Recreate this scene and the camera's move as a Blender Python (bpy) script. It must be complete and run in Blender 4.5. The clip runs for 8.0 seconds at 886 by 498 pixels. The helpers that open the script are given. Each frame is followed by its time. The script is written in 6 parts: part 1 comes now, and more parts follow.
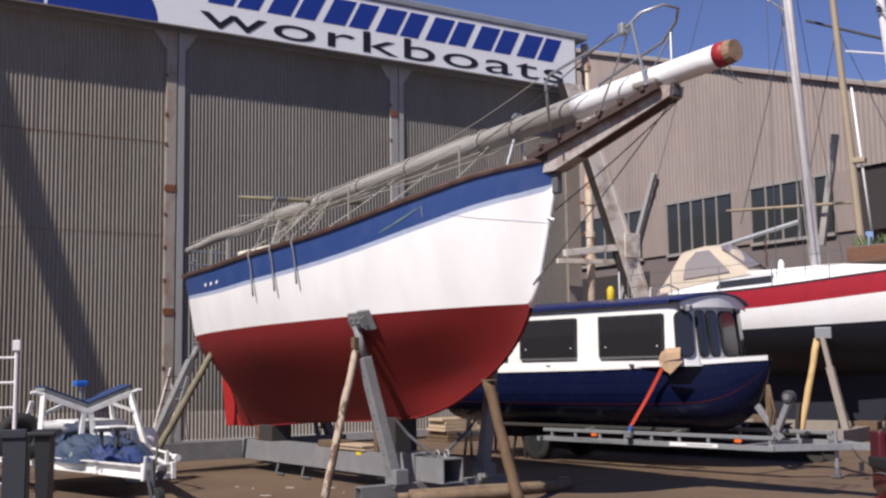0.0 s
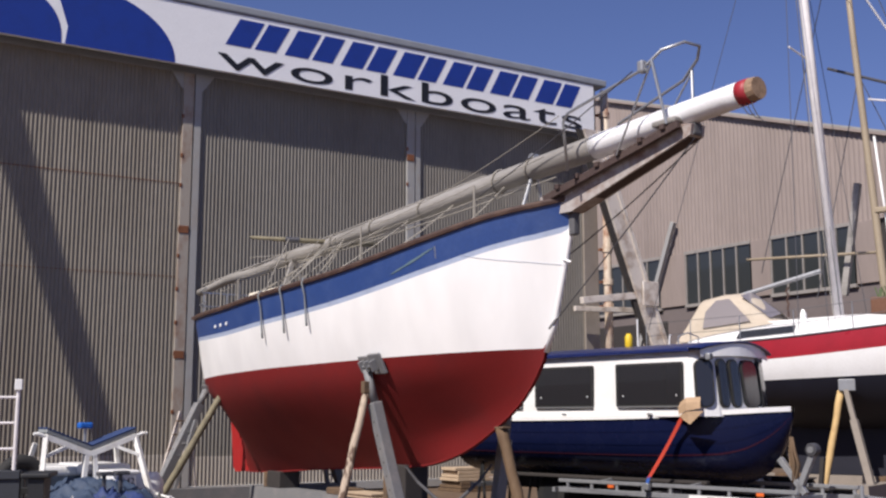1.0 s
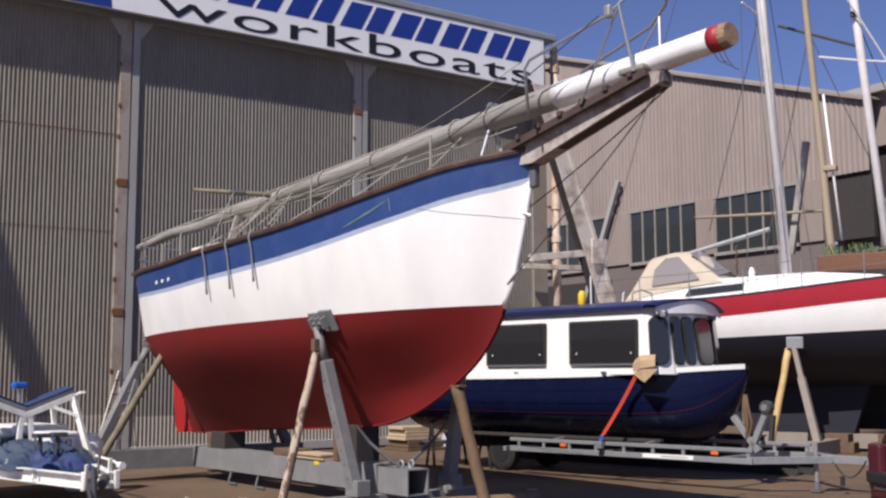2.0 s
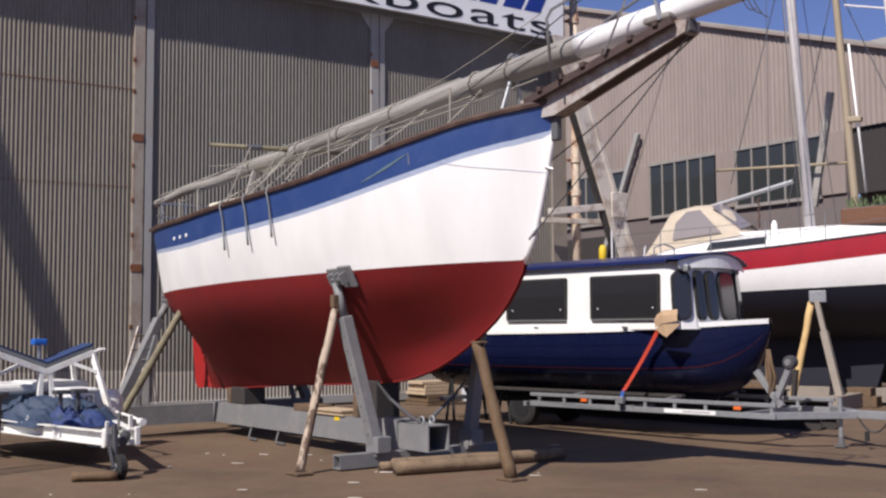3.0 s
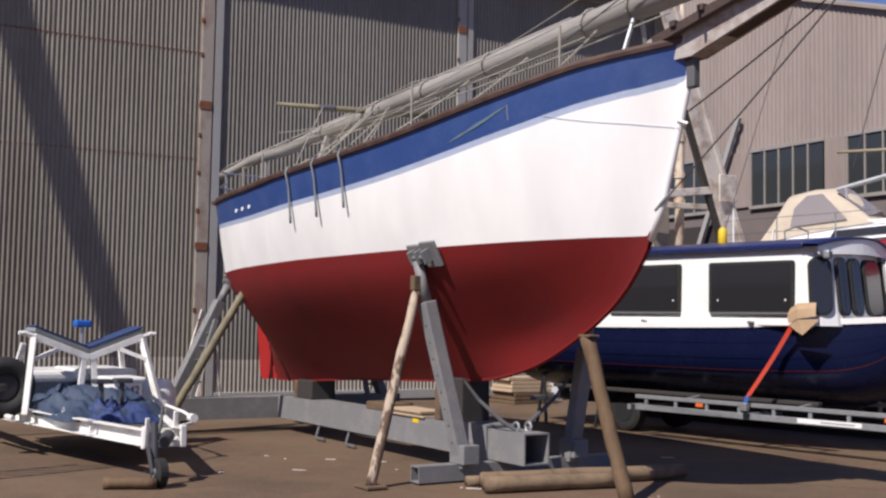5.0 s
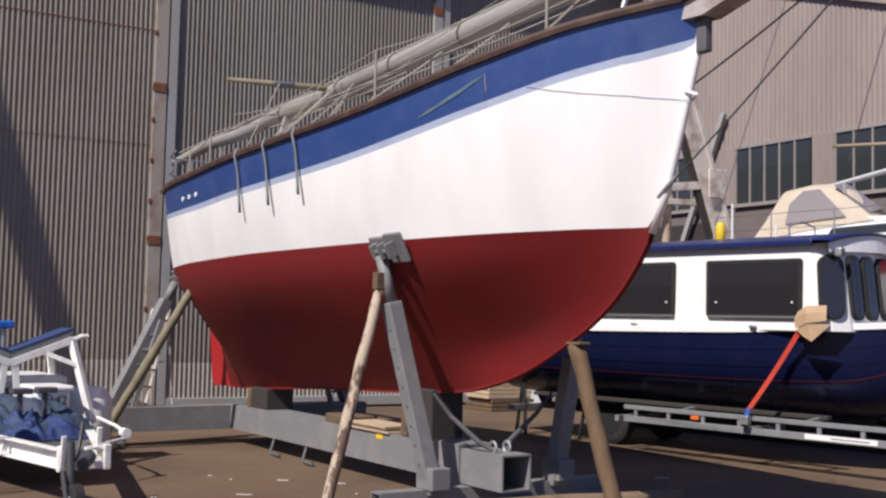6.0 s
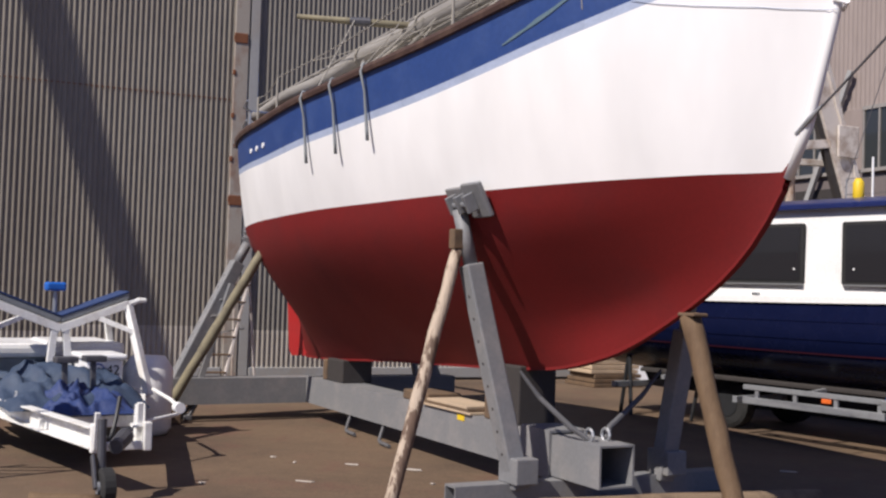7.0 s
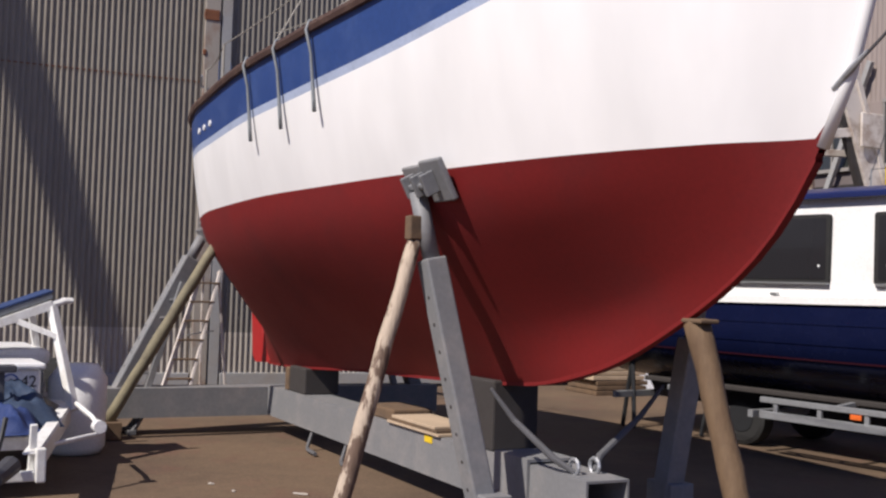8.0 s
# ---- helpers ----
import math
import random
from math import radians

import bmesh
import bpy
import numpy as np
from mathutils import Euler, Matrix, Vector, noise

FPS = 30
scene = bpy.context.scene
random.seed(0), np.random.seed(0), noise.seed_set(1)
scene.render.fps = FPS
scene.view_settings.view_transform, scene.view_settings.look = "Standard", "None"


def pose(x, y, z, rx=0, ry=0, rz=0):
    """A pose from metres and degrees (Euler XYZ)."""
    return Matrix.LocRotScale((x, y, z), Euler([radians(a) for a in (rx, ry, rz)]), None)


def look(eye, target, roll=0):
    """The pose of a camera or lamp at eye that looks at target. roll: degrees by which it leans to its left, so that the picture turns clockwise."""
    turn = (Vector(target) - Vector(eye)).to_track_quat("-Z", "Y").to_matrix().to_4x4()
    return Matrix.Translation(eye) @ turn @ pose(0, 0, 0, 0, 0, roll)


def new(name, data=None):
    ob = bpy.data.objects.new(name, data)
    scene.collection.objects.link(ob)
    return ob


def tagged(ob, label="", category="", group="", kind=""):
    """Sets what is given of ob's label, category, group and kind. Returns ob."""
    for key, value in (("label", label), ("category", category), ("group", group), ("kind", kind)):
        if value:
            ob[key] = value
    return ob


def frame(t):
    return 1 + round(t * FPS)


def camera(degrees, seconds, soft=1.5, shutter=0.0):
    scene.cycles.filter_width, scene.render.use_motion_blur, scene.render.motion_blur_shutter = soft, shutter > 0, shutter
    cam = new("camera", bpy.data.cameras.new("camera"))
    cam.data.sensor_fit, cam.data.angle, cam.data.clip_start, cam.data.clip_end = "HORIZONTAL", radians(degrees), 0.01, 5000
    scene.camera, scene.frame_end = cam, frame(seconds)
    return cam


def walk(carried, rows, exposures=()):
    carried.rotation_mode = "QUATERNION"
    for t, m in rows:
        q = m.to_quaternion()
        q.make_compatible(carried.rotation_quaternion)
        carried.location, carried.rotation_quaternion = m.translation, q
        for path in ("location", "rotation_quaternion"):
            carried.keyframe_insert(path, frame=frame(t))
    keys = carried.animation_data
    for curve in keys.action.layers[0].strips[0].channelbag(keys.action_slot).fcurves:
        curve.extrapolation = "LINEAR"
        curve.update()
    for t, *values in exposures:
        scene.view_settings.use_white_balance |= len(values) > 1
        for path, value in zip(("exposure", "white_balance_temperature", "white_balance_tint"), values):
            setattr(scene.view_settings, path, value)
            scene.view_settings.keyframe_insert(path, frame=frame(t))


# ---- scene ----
cam = camera(44.2, 8.0, soft=2.4)
PATH = [
    (0, (1.129, 0.19, 1.505), (0.895, 2.164, 1.724), -0.8),
    (0.5, (1.04, 0.355, 1.514), (0.838, 2.329, 1.764), -1.1),
    (1, (1.135, 0.51, 1.464), (0.871, 2.468, 1.772), -0.0),
    (1.5, (1.11, 0.692, 1.471), (0.908, 2.669, 1.692), -0.3),
    (1.7, (1.027, 0.814, 1.457), (0.861, 2.791, 1.713), -0.4),
    (2.8, (0.871, 1.05, 1.501), (0.712, 3.039, 1.637), 0.1),
    (3, (0.887, 1.097, 1.492), (0.697, 3.083, 1.642), -0.3),
    (3.5, (0.909, 1.462, 1.517), (0.658, 3.438, 1.697), 1.3),
    (4, (0.831, 1.865, 1.482), (0.658, 3.852, 1.635), 2.4),
    (4.5, (0.513, 2.50, 1.454), (0.244, 4.478, 1.573), 1.1),
    (5, (0.497, 3.006, 1.467), (0.162, 4.974, 1.601), 1.0),
    (5.2, (0.425, 3.30, 1.509), (0.124, 5.27, 1.671), 0.7),
    (6.3, (0.314, 4.72, 1.513), (0.016, 6.694, 1.638), 1.4),
    (6.5, (0.27, 4.992, 1.509), (-0.043, 6.963, 1.633), 1.5),
    (7, (0.308, 5.655, 1.486), (-0.181, 7.593, 1.557), 1.9),
    (7.5, (0.289, 6.374, 1.504), (-0.111, 8.331, 1.596), 0.7),
    (8, (0.306, 7.039, 1.499), (-0.205, 8.971, 1.567), 2.0),
]
walk(cam, [(t, look(eye, target, roll)) for t, eye, target, roll in PATH], exposures=[(0, 0.10, 6400, 13), (8, 0.10, 6400, 13)])

# ---- light: a clear day, the sun over the left shoulder, low across the hangar front ----
SUN_ELEVATION = 46.5
sun_way = Vector((0.52, 0.854, 0)).normalized() * math.cos(radians(SUN_ELEVATION)) + Vector((0, 0, -math.sin(radians(SUN_ELEVATION))))
sun = new("sun", bpy.data.lights.new("sun", "SUN"))
sun.data.energy, sun.data.angle, sun.data.color = 5.6, radians(0.55), (1.0, 0.93, 0.84)
sun.matrix_world = look((0, 0, 40), tuple(Vector((0, 0, 40)) + sun_way))
world = bpy.data.worlds.new("sky")
scene.world = world
world.use_nodes = True
sky = world.node_tree.nodes.new("ShaderNodeTexSky")
sky.sky_type, sky.sun_disc = "NISHITA", False
sky.sun_elevation, sky.sun_rotation = radians(SUN_ELEVATION), math.atan2(-sun_way.x, -sun_way.y)
sky.air_density, sky.dust_density, sky.ozone_density = 1.0, 0.0, 5.0
deep = world.node_tree.nodes.new("ShaderNodeMix")
deep.data_type, deep.blend_type = "RGBA", "MULTIPLY"
deep.inputs["Factor"].default_value, deep.inputs["B"].default_value = 1.0, (1.40, 1.22, 1.55, 1)
world.node_tree.links.new(sky.outputs[0], deep.inputs["A"])
world.node_tree.links.new(deep.outputs["Result"], world.node_tree.nodes["Background"].inputs[0])
world.node_tree.nodes["Background"].inputs[1].default_value = 0.054


# ---- materials ----
def material(name, base, rough=0.6, metal=0.0, stain=None, amount=0.4, scale=3.0, grain=60.0, bump=0.15, depth=0.004,
             coat=0.0, streak=(1, 1, 1), ramp=(0.45, 0.7), piece=0.0, spec=0.5):
    """A painted or raw surface: base colour, large stains of a second colour, fine grain and relief."""
    m = bpy.data.materials.new(name)
    m.use_nodes = True
    n, l = m.node_tree.nodes, m.node_tree.links
    b = n["Principled BSDF"]
    b.inputs["Metallic"].default_value = metal
    b.inputs["Coat Weight"].default_value = coat
    b.inputs["Coat Roughness"].default_value = 0.08
    b.inputs["Specular IOR Level"].default_value = spec
    co = n.new("ShaderNodeTexCoord")
    mp = n.new("ShaderNodeMapping")
    mp.inputs["Scale"].default_value = streak
    l.new(co.outputs["Object"], mp.inputs[0])
    big = n.new("ShaderNodeTexNoise")
    big.inputs["Scale"].default_value, big.inputs["Detail"].default_value = scale, 6
    big.inputs["Roughness"].default_value = 0.65
    l.new(mp.outputs[0], big.inputs["Vector"])
    rp = n.new("ShaderNodeMapRange")
    rp.inputs["From Min"].default_value, rp.inputs["From Max"].default_value = ramp
    rp.inputs["To Max"].default_value = amount
    l.new(big.outputs["Fac"], rp.inputs["Value"])
    mix = n.new("ShaderNodeMix")
    mix.data_type = "RGBA"
    mix.inputs["A"].default_value = (*base, 1)
    mix.inputs["B"].default_value = (*(stain or [c * 0.6 for c in base]), 1)
    l.new(rp.outputs[0], mix.inputs["Factor"])
    fine = n.new("ShaderNodeTexNoise")
    fine.inputs["Scale"].default_value, fine.inputs["Detail"].default_value = grain, 4
    l.new(mp.outputs[0], fine.inputs["Vector"])
    hsv = n.new("ShaderNodeHueSaturation")
    vr = n.new("ShaderNodeMapRange")
    vr.inputs["To Min"].default_value, vr.inputs["To Max"].default_value = 0.82, 1.18
    l.new(fine.outputs["Fac"], vr.inputs["Value"])
    last = vr.outputs[0]
    if piece:
        info = n.new("ShaderNodeObjectInfo")
        pr = n.new("ShaderNodeMapRange")
        pr.inputs["To Min"].default_value, pr.inputs["To Max"].default_value = 1 - piece, 1 + piece
        l.new(info.outputs["Random"], pr.inputs["Value"])
        mu = n.new("ShaderNodeMath")
        mu.operation = "MULTIPLY"
        l.new(last, mu.inputs[0]), l.new(pr.outputs[0], mu.inputs[1])
        last = mu.outputs[0]
    l.new(last, hsv.inputs["Value"])
    l.new(mix.outputs["Result"], hsv.inputs["Color"])
    l.new(hsv.outputs[0], b.inputs["Base Color"])
    rr = n.new("ShaderNodeMapRange")
    rr.inputs["To Min"].default_value, rr.inputs["To Max"].default_value = max(0.02, rough - 0.1), min(1, rough + 0.12)
    l.new(big.outputs["Fac"], rr.inputs["Value"])
    l.new(rr.outputs[0], b.inputs["Roughness"])
    if bump:
        bp = n.new("ShaderNodeBump")
        bp.inputs["Strength"].default_value, bp.inputs["Distance"].default_value = bump, depth
        l.new(fine.outputs["Fac"], bp.inputs["Height"])
        l.new(bp.outputs[0], b.inputs["Normal"])
    return m


M_WHITE_HULL = material("white_topside_paint", (0.82, 0.815, 0.80), 0.38, stain=(0.76, 0.74, 0.70), amount=0.22, scale=0.6, grain=2, bump=0.02, streak=(1, 1, 0.35))
M_RED_HULL = material("red_antifouling", (0.158, 0.0095, 0.0095), 0.66, stain=(0.112, 0.0125, 0.013), amount=0.6, scale=1.1, grain=40, bump=0.12, spec=0.3)
M_RED_RUDDER = material("bright_red_paint", (0.33, 0.014, 0.014), 0.5, stain=(0.25, 0.02, 0.02), scale=4)
M_BLUE_BAND = material("navy_bulwark_paint", (0.022, 0.055, 0.19), 0.42, stain=(0.05, 0.09, 0.23), amount=0.5, scale=2.5, grain=30, bump=0.05)
M_PALE_BLUE = material("pale_blue_line", (0.36, 0.42, 0.55), 0.5, scale=4)
M_CAPRAIL = material("brown_cap_rail", (0.055, 0.028, 0.022), 0.7, stain=(0.14, 0.085, 0.06), amount=0.7, scale=5)
M_DECK = material("grey_deck", (0.33, 0.32, 0.29), 0.75, scale=3)
M_CABIN = material("cream_cabin", (0.68, 0.63, 0.52), 0.5, scale=3)
M_MAST_GREY = material("weathered_spar_grey", (0.29, 0.275, 0.255), 0.6, stain=(0.13, 0.12, 0.105), amount=0.7, scale=3, grain=30, streak=(0.2, 1, 1))
M_MAST_WHITE = material("white_spar_paint", (0.78, 0.78, 0.78), 0.4, stain=(0.6, 0.6, 0.58), scale=3)
M_RED_END = material("red_spar_tip", (0.34, 0.02, 0.03), 0.5, scale=6)
M_RAW_WOOD = material("raw_end_grain", (0.32, 0.215, 0.135), 0.8, stain=(0.10, 0.06, 0.035), amount=0.8, scale=18)
M_OLD_WOOD = material("weathered_spar_wood", (0.20, 0.175, 0.11), 0.75, stain=(0.10, 0.085, 0.06), amount=0.7, scale=6, streak=(0.3, 1, 1))
M_SPRIT = material("peeling_white_sprit", (0.40, 0.37, 0.35), 0.7, stain=(0.20, 0.12, 0.09), amount=0.9, scale=5, ramp=(0.42, 0.66))
M_SPRIT_TOP = material("dark_sprit_grating", (0.055, 0.034, 0.030), 0.8, stain=(0.12, 0.085, 0.07), scale=9)
M_STEEL = material("dull_galvanised_tube", (0.42, 0.43, 0.44), 0.4, 0.7, scale=6)
M_ROPE = material("weathered_white_rope", (0.28, 0.26, 0.225), 0.85, stain=(0.4, 0.37, 0.31), scale=20)
M_WIRE = material("dark_rigging_wire", (0.10, 0.10, 0.11), 0.5, 0.5, scale=20)
M_DRAIN = material("grey_drain_hose", (0.22, 0.24, 0.25), 0.6, stain=(0.12, 0.12, 0.12), scale=12)
M_CRADLE = material("grey_cradle_paint", (0.175, 0.178, 0.182), 0.6, stain=(0.25, 0.235, 0.225), amount=0.7, scale=4, grain=35, bump=0.1)
# darker copy of the cradle grey, shade put into the colour; also dark fittings
M_CRADLE_DARK = material("shaded_and_dark_steel", (0.10, 0.10, 0.105), 0.7, scale=5)
M_POLE = material("bleached_peeling_pole", (0.41, 0.33, 0.25), 0.8, stain=(0.10, 0.06, 0.04), amount=0.95, scale=9, grain=50, bump=0.5, depth=0.012, streak=(1, 1, 0.25), ramp=(0.47, 0.53))
M_POLE_BROWN = material("barked_brown_pole", (0.125, 0.078, 0.040), 0.8, stain=(0.07, 0.038, 0.02), amount=0.6, scale=7, grain=45, bump=0.4, depth=0.01, streak=(1, 1, 0.3))
M_LOG = material("debarked_log", (0.20, 0.14, 0.085), 0.85, stain=(0.09, 0.06, 0.04), amount=0.8, scale=6, bump=0.4, depth=0.01)
M_TIMBER = material("stained_timber_block", (0.135, 0.085, 0.048), 0.85, stain=(0.07, 0.05, 0.035), amount=0.8, scale=7, bump=0.35)
M_PLY = material("plywood_sheet", (0.46, 0.35, 0.24), 0.8, scale=5)
# near-black of dark timber; also shade put into openings and things under the boats
M_DARK = material("dark_parts_and_shade", (0.035, 0.03, 0.028), 0.8, scale=7)
M_NAVY = material("glossy_navy_gelcoat", (0.005, 0.008, 0.034), 0.26, stain=(0.009, 0.012, 0.042), amount=0.5, scale=1.5, grain=15, bump=0.015, coat=0.0, spec=0.22)
M_GEL_WHITE = material("white_gelcoat", (0.80, 0.80, 0.79), 0.3, stain=(0.68, 0.67, 0.64), amount=0.4, scale=2, bump=0.02)
M_NAVY_ROOF = material("navy_roof_paint", (0.014, 0.022, 0.095), 0.3, scale=3, bump=0.03)
M_RED_LINE = material("dull_red_line", (0.075, 0.012, 0.018), 0.4, scale=5)
M_RUBBER = material("black_rubber", (0.014, 0.014, 0.014), 0.8, stain=(0.03, 0.028, 0.026), scale=9)
M_GALV = material("galvanised_trailer", (0.33, 0.34, 0.355), 0.45, 0.45, stain=(0.22, 0.22, 0.23), amount=0.6, scale=7)
M_TRAILER_WHITE = material("white_trailer_paint", (0.76, 0.76, 0.73), 0.5, stain=(0.45, 0.40, 0.33), amount=0.5, scale=6)
M_ORANGE = material("orange_reflector", (0.75, 0.15, 0.03), 0.3, scale=9)
M_STRAP = material("orange_red_strap", (0.50, 0.05, 0.025), 0.7, scale=12)
M_BLUE_TAPE = material("blue_strap_end", (0.03, 0.10, 0.38), 0.6, scale=8)
M_CARD = material("brown_cardboard", (0.42, 0.29, 0.18), 0.85, stain=(0.30, 0.20, 0.12), scale=5)
M_CREAM = material("cream_canvas", (0.50, 0.43, 0.34), 0.85, stain=(0.40, 0.34, 0.26), scale=4)
M_RED_BAND = material("red_gelcoat_band", (0.34, 0.018, 0.03), 0.3, scale=3)
M_BLUE_CARPET = material("blue_carpet_pad", (0.018, 0.04, 0.12), 0.95, scale=12)
M_BLUE_PLASTIC = material("bright_blue_plastic", (0.012, 0.12, 0.48), 0.45, scale=8)
M_TARP = material("blue_tarpaulin", (0.026, 0.045, 0.085), 0.7, stain=(0.06, 0.085, 0.125), amount=0.7, scale=3, grain=20, bump=0.3, depth=0.02)
M_TARP_BRIGHT = material("bright_blue_tarpaulin", (0.016, 0.035, 0.125), 0.65, scale=4, bump=0.3, depth=0.02)
M_WALL = material("dusty_corrugated_sheet", (0.236, 0.211, 0.172), 0.72, stain=(0.172, 0.147, 0.115), amount=0.7, scale=0.9, grain=14, bump=0.1, streak=(1, 1, 0.25), piece=0.05)
M_WALL_DARK = material("grey_corrugated_sheet", (0.208, 0.193, 0.166), 0.72, stain=(0.160, 0.142, 0.118), amount=0.7, scale=0.9, grain=14, bump=0.1, streak=(1, 1, 0.25), piece=0.05)
M_WALL_LOW = material("pale_corrugated_sheet", (0.37, 0.335, 0.285), 0.7, stain=(0.28, 0.25, 0.21), amount=0.6, scale=1.5, piece=0.05)
M_FRAME = material("grey_door_frame", (0.33, 0.33, 0.32), 0.6, stain=(0.31, 0.27, 0.22), amount=0.6, scale=1.6)
M_RUST_FRAME = material("rust_streaked_frame", (0.33, 0.295, 0.25), 0.7, stain=(0.20, 0.085, 0.04), amount=0.85, scale=2.4, ramp=(0.5, 0.68), streak=(1, 1, 0.5))
M_RUST = material("rust", (0.19, 0.07, 0.03), 0.85, stain=(0.08, 0.035, 0.02), scale=9)
M_SIGN = material("white_sign_board", (0.86, 0.87, 0.88), 0.45, stain=(0.78, 0.79, 0.80), amount=0.4, scale=1.2)
M_SIGN_BLUE = material("blue_sign_vinyl", (0.012, 0.04, 0.27), 0.4, scale=3, bump=0)
M_SIGN_BLACK = material("black_sign_vinyl", (0.012, 0.012, 0.014), 0.4, scale=3, bump=0)
M_GUTTER = material("grey_gutter", (0.27, 0.29, 0.32), 0.6, scale=2)
M_ROOF = material("asbestos_roof", (0.30, 0.29, 0.27), 0.85, scale=1)
M_SHED = material("weathered_shed_sheet", (0.27, 0.222, 0.198), 0.75, stain=(0.205, 0.168, 0.15), amount=0.8, scale=0.5, grain=8, streak=(1, 1, 0.2), piece=0.05)
M_SHED_DULL = material("mauve_grey_render", (0.15, 0.125, 0.12), 0.8, scale=0.8)
M_FRAME_PALE = material("pale_window_frame", (0.27, 0.25, 0.23), 0.7, scale=3)
M_PIPE = material("cream_rusting_pipe", (0.62, 0.53, 0.42), 0.6, stain=(0.24, 0.095, 0.045), amount=0.9, scale=2.2, ramp=(0.45, 0.62), streak=(1, 1, 0.6))
M_COLUMN = material("stone_coloured_column", (0.26, 0.225, 0.19), 0.75, scale=2)
M_STRUT = material("weathered_grey_strut", (0.60, 0.545, 0.49), 0.7, stain=(0.25, 0.17, 0.12), amount=0.65, scale=2.5, ramp=(0.48, 0.62))
M_YELLOW = material("yellow_plastic", (0.70, 0.48, 0.02), 0.5, scale=9)
M_YELLOW_POLE = material("yellow_pine_pole", (0.55, 0.38, 0.17), 0.75, stain=(0.32, 0.20, 0.09), scale=8)
M_MAST_CREAM = material("cream_wooden_mast", (0.32, 0.26, 0.18), 0.6, stain=(0.24, 0.20, 0.15), scale=3, streak=(1, 1, 0.3))
M_ALLOY = material("silver_alloy_mast", (0.74, 0.71, 0.70), 0.5, 0.0, scale=3)
M_BASKET = material("brown_wicker", (0.15, 0.07, 0.04), 0.85, scale=15, bump=0.5)
M_LEAF = material("dull_green_leaf", (0.06, 0.09, 0.03), 0.7, scale=9)
M_BLACK = material("black_paint_and_shade", (0.016, 0.017, 0.019), 0.55, scale=6)
M_STAND = material("dark_blue_grey_paint", (0.030, 0.034, 0.042), 0.6, stain=(0.018, 0.019, 0.022), scale=5)
M_CAR_RED = material("dark_red_car_paint", (0.13, 0.010, 0.015), 0.25, scale=5, bump=0.0, coat=0.6)
M_LITTER = material("pale_litter", (0.48, 0.43, 0.37), 0.8, scale=9)
M_NAVY_ANTIFOUL = material("navy_antifouling", (0.006, 0.007, 0.017), 0.6, stain=(0.010, 0.011, 0.022), scale=2)


def ground_material():
    m = material("dusty_concrete_yard", (0.135, 0.089, 0.053), 0.85, stain=(0.072, 0.047, 0.030), amount=0.85, scale=0.45, grain=9, bump=0.35, depth=0.012, ramp=(0.42, 0.66))
    n, l = m.node_tree.nodes, m.node_tree.links
    b = n["Principled BSDF"]
    old = b.inputs["Base Color"].links[0].from_socket
    co = n.new("ShaderNodeTexCoord")
    a = n.new("ShaderNodeTexNoise")
    a.inputs["Scale"].default_value, a.inputs["Detail"].default_value = 1.7, 8
    a.inputs["Roughness"].default_value = 0.7
    l.new(co.outputs["Object"], a.inputs["Vector"])
    r = n.new("ShaderNodeMapRange")
    r.inputs["From Min"].default_value, r.inputs["From Max"].default_value, r.inputs["To Max"].default_value = 0.52, 0.66, 0.55
    l.new(a.outputs["Fac"], r.inputs["Value"])
    x = n.new("ShaderNodeMix")
    x.data_type = "RGBA"
    x.inputs["B"].default_value = (0.128, 0.061, 0.042, 1)
    l.new(r.outputs[0], x.inputs["Factor"]), l.new(old, x.inputs["A"])
    grit = n.new("ShaderNodeTexNoise")
    grit.inputs["Scale"].default_value, grit.inputs["Detail"].default_value = 70, 5
    l.new(co.outputs["Object"], grit.inputs["Vector"])
    g = n.new("ShaderNodeMapRange")
    g.inputs["From Min"].default_value, g.inputs["From Max"].default_value = 0.3, 0.7
    g.inputs["To Min"].default_value, g.inputs["To Max"].default_value = 0.72, 1.25
    l.new(grit.outputs["Fac"], g.inputs["Value"])
    h = n.new("ShaderNodeHueSaturation")
    l.new(g.outputs[0], h.inputs["Value"]), l.new(x.outputs["Result"], h.inputs["Color"])
    l.new(h.outputs[0], b.inputs["Base Color"])
    return m


def glass_material(name, tint, rough=0.04):
    m = bpy.data.materials.new(name)
    m.use_nodes = True
    b = m.node_tree.nodes["Principled BSDF"]
    b.inputs["Base Color"].default_value = (*tint, 1)
    b.inputs["Roughness"].default_value = rough
    b.inputs["IOR"].default_value = 1.5
    b.inputs["Coat Weight"].default_value = 0.5
    b.inputs["Coat Roughness"].default_value = 0.03
    return m


M_GROUND = ground_material()
M_TINTED = glass_material("dark_tinted_acrylic", (0.022, 0.022, 0.025), 0.12)
M_DULL_GLASS = glass_material("dirty_shed_glass", (0.030, 0.033, 0.031), 0.35)
M_CLEAR = glass_material("cloudy_clear_vinyl", (0.27, 0.24, 0.235), 0.1)


# ---- building helpers ----
def finish(bm, smooth=False):
    bmesh.ops.recalc_face_normals(bm, faces=bm.faces[:])
    for f in bm.faces:
        f.smooth = smooth
    return bm


def part(name, bm, mat, parent=None, label="", smooth=False, m=None):
    finish(bm, smooth)
    me = bpy.data.meshes.new(name)
    bm.to_mesh(me)
    bm.free()
    me.materials.append(mat)
    ob = new(name, me)
    ob.parent = parent
    if m is not None:
        ob.matrix_basis = m
    return tagged(ob, label=label)


def thing(name, m, label, category, group="", kind=""):
    ob = new(name)
    ob.empty_display_size = 0.2
    ob.matrix_basis = m
    return tagged(ob, label, category, group, kind)


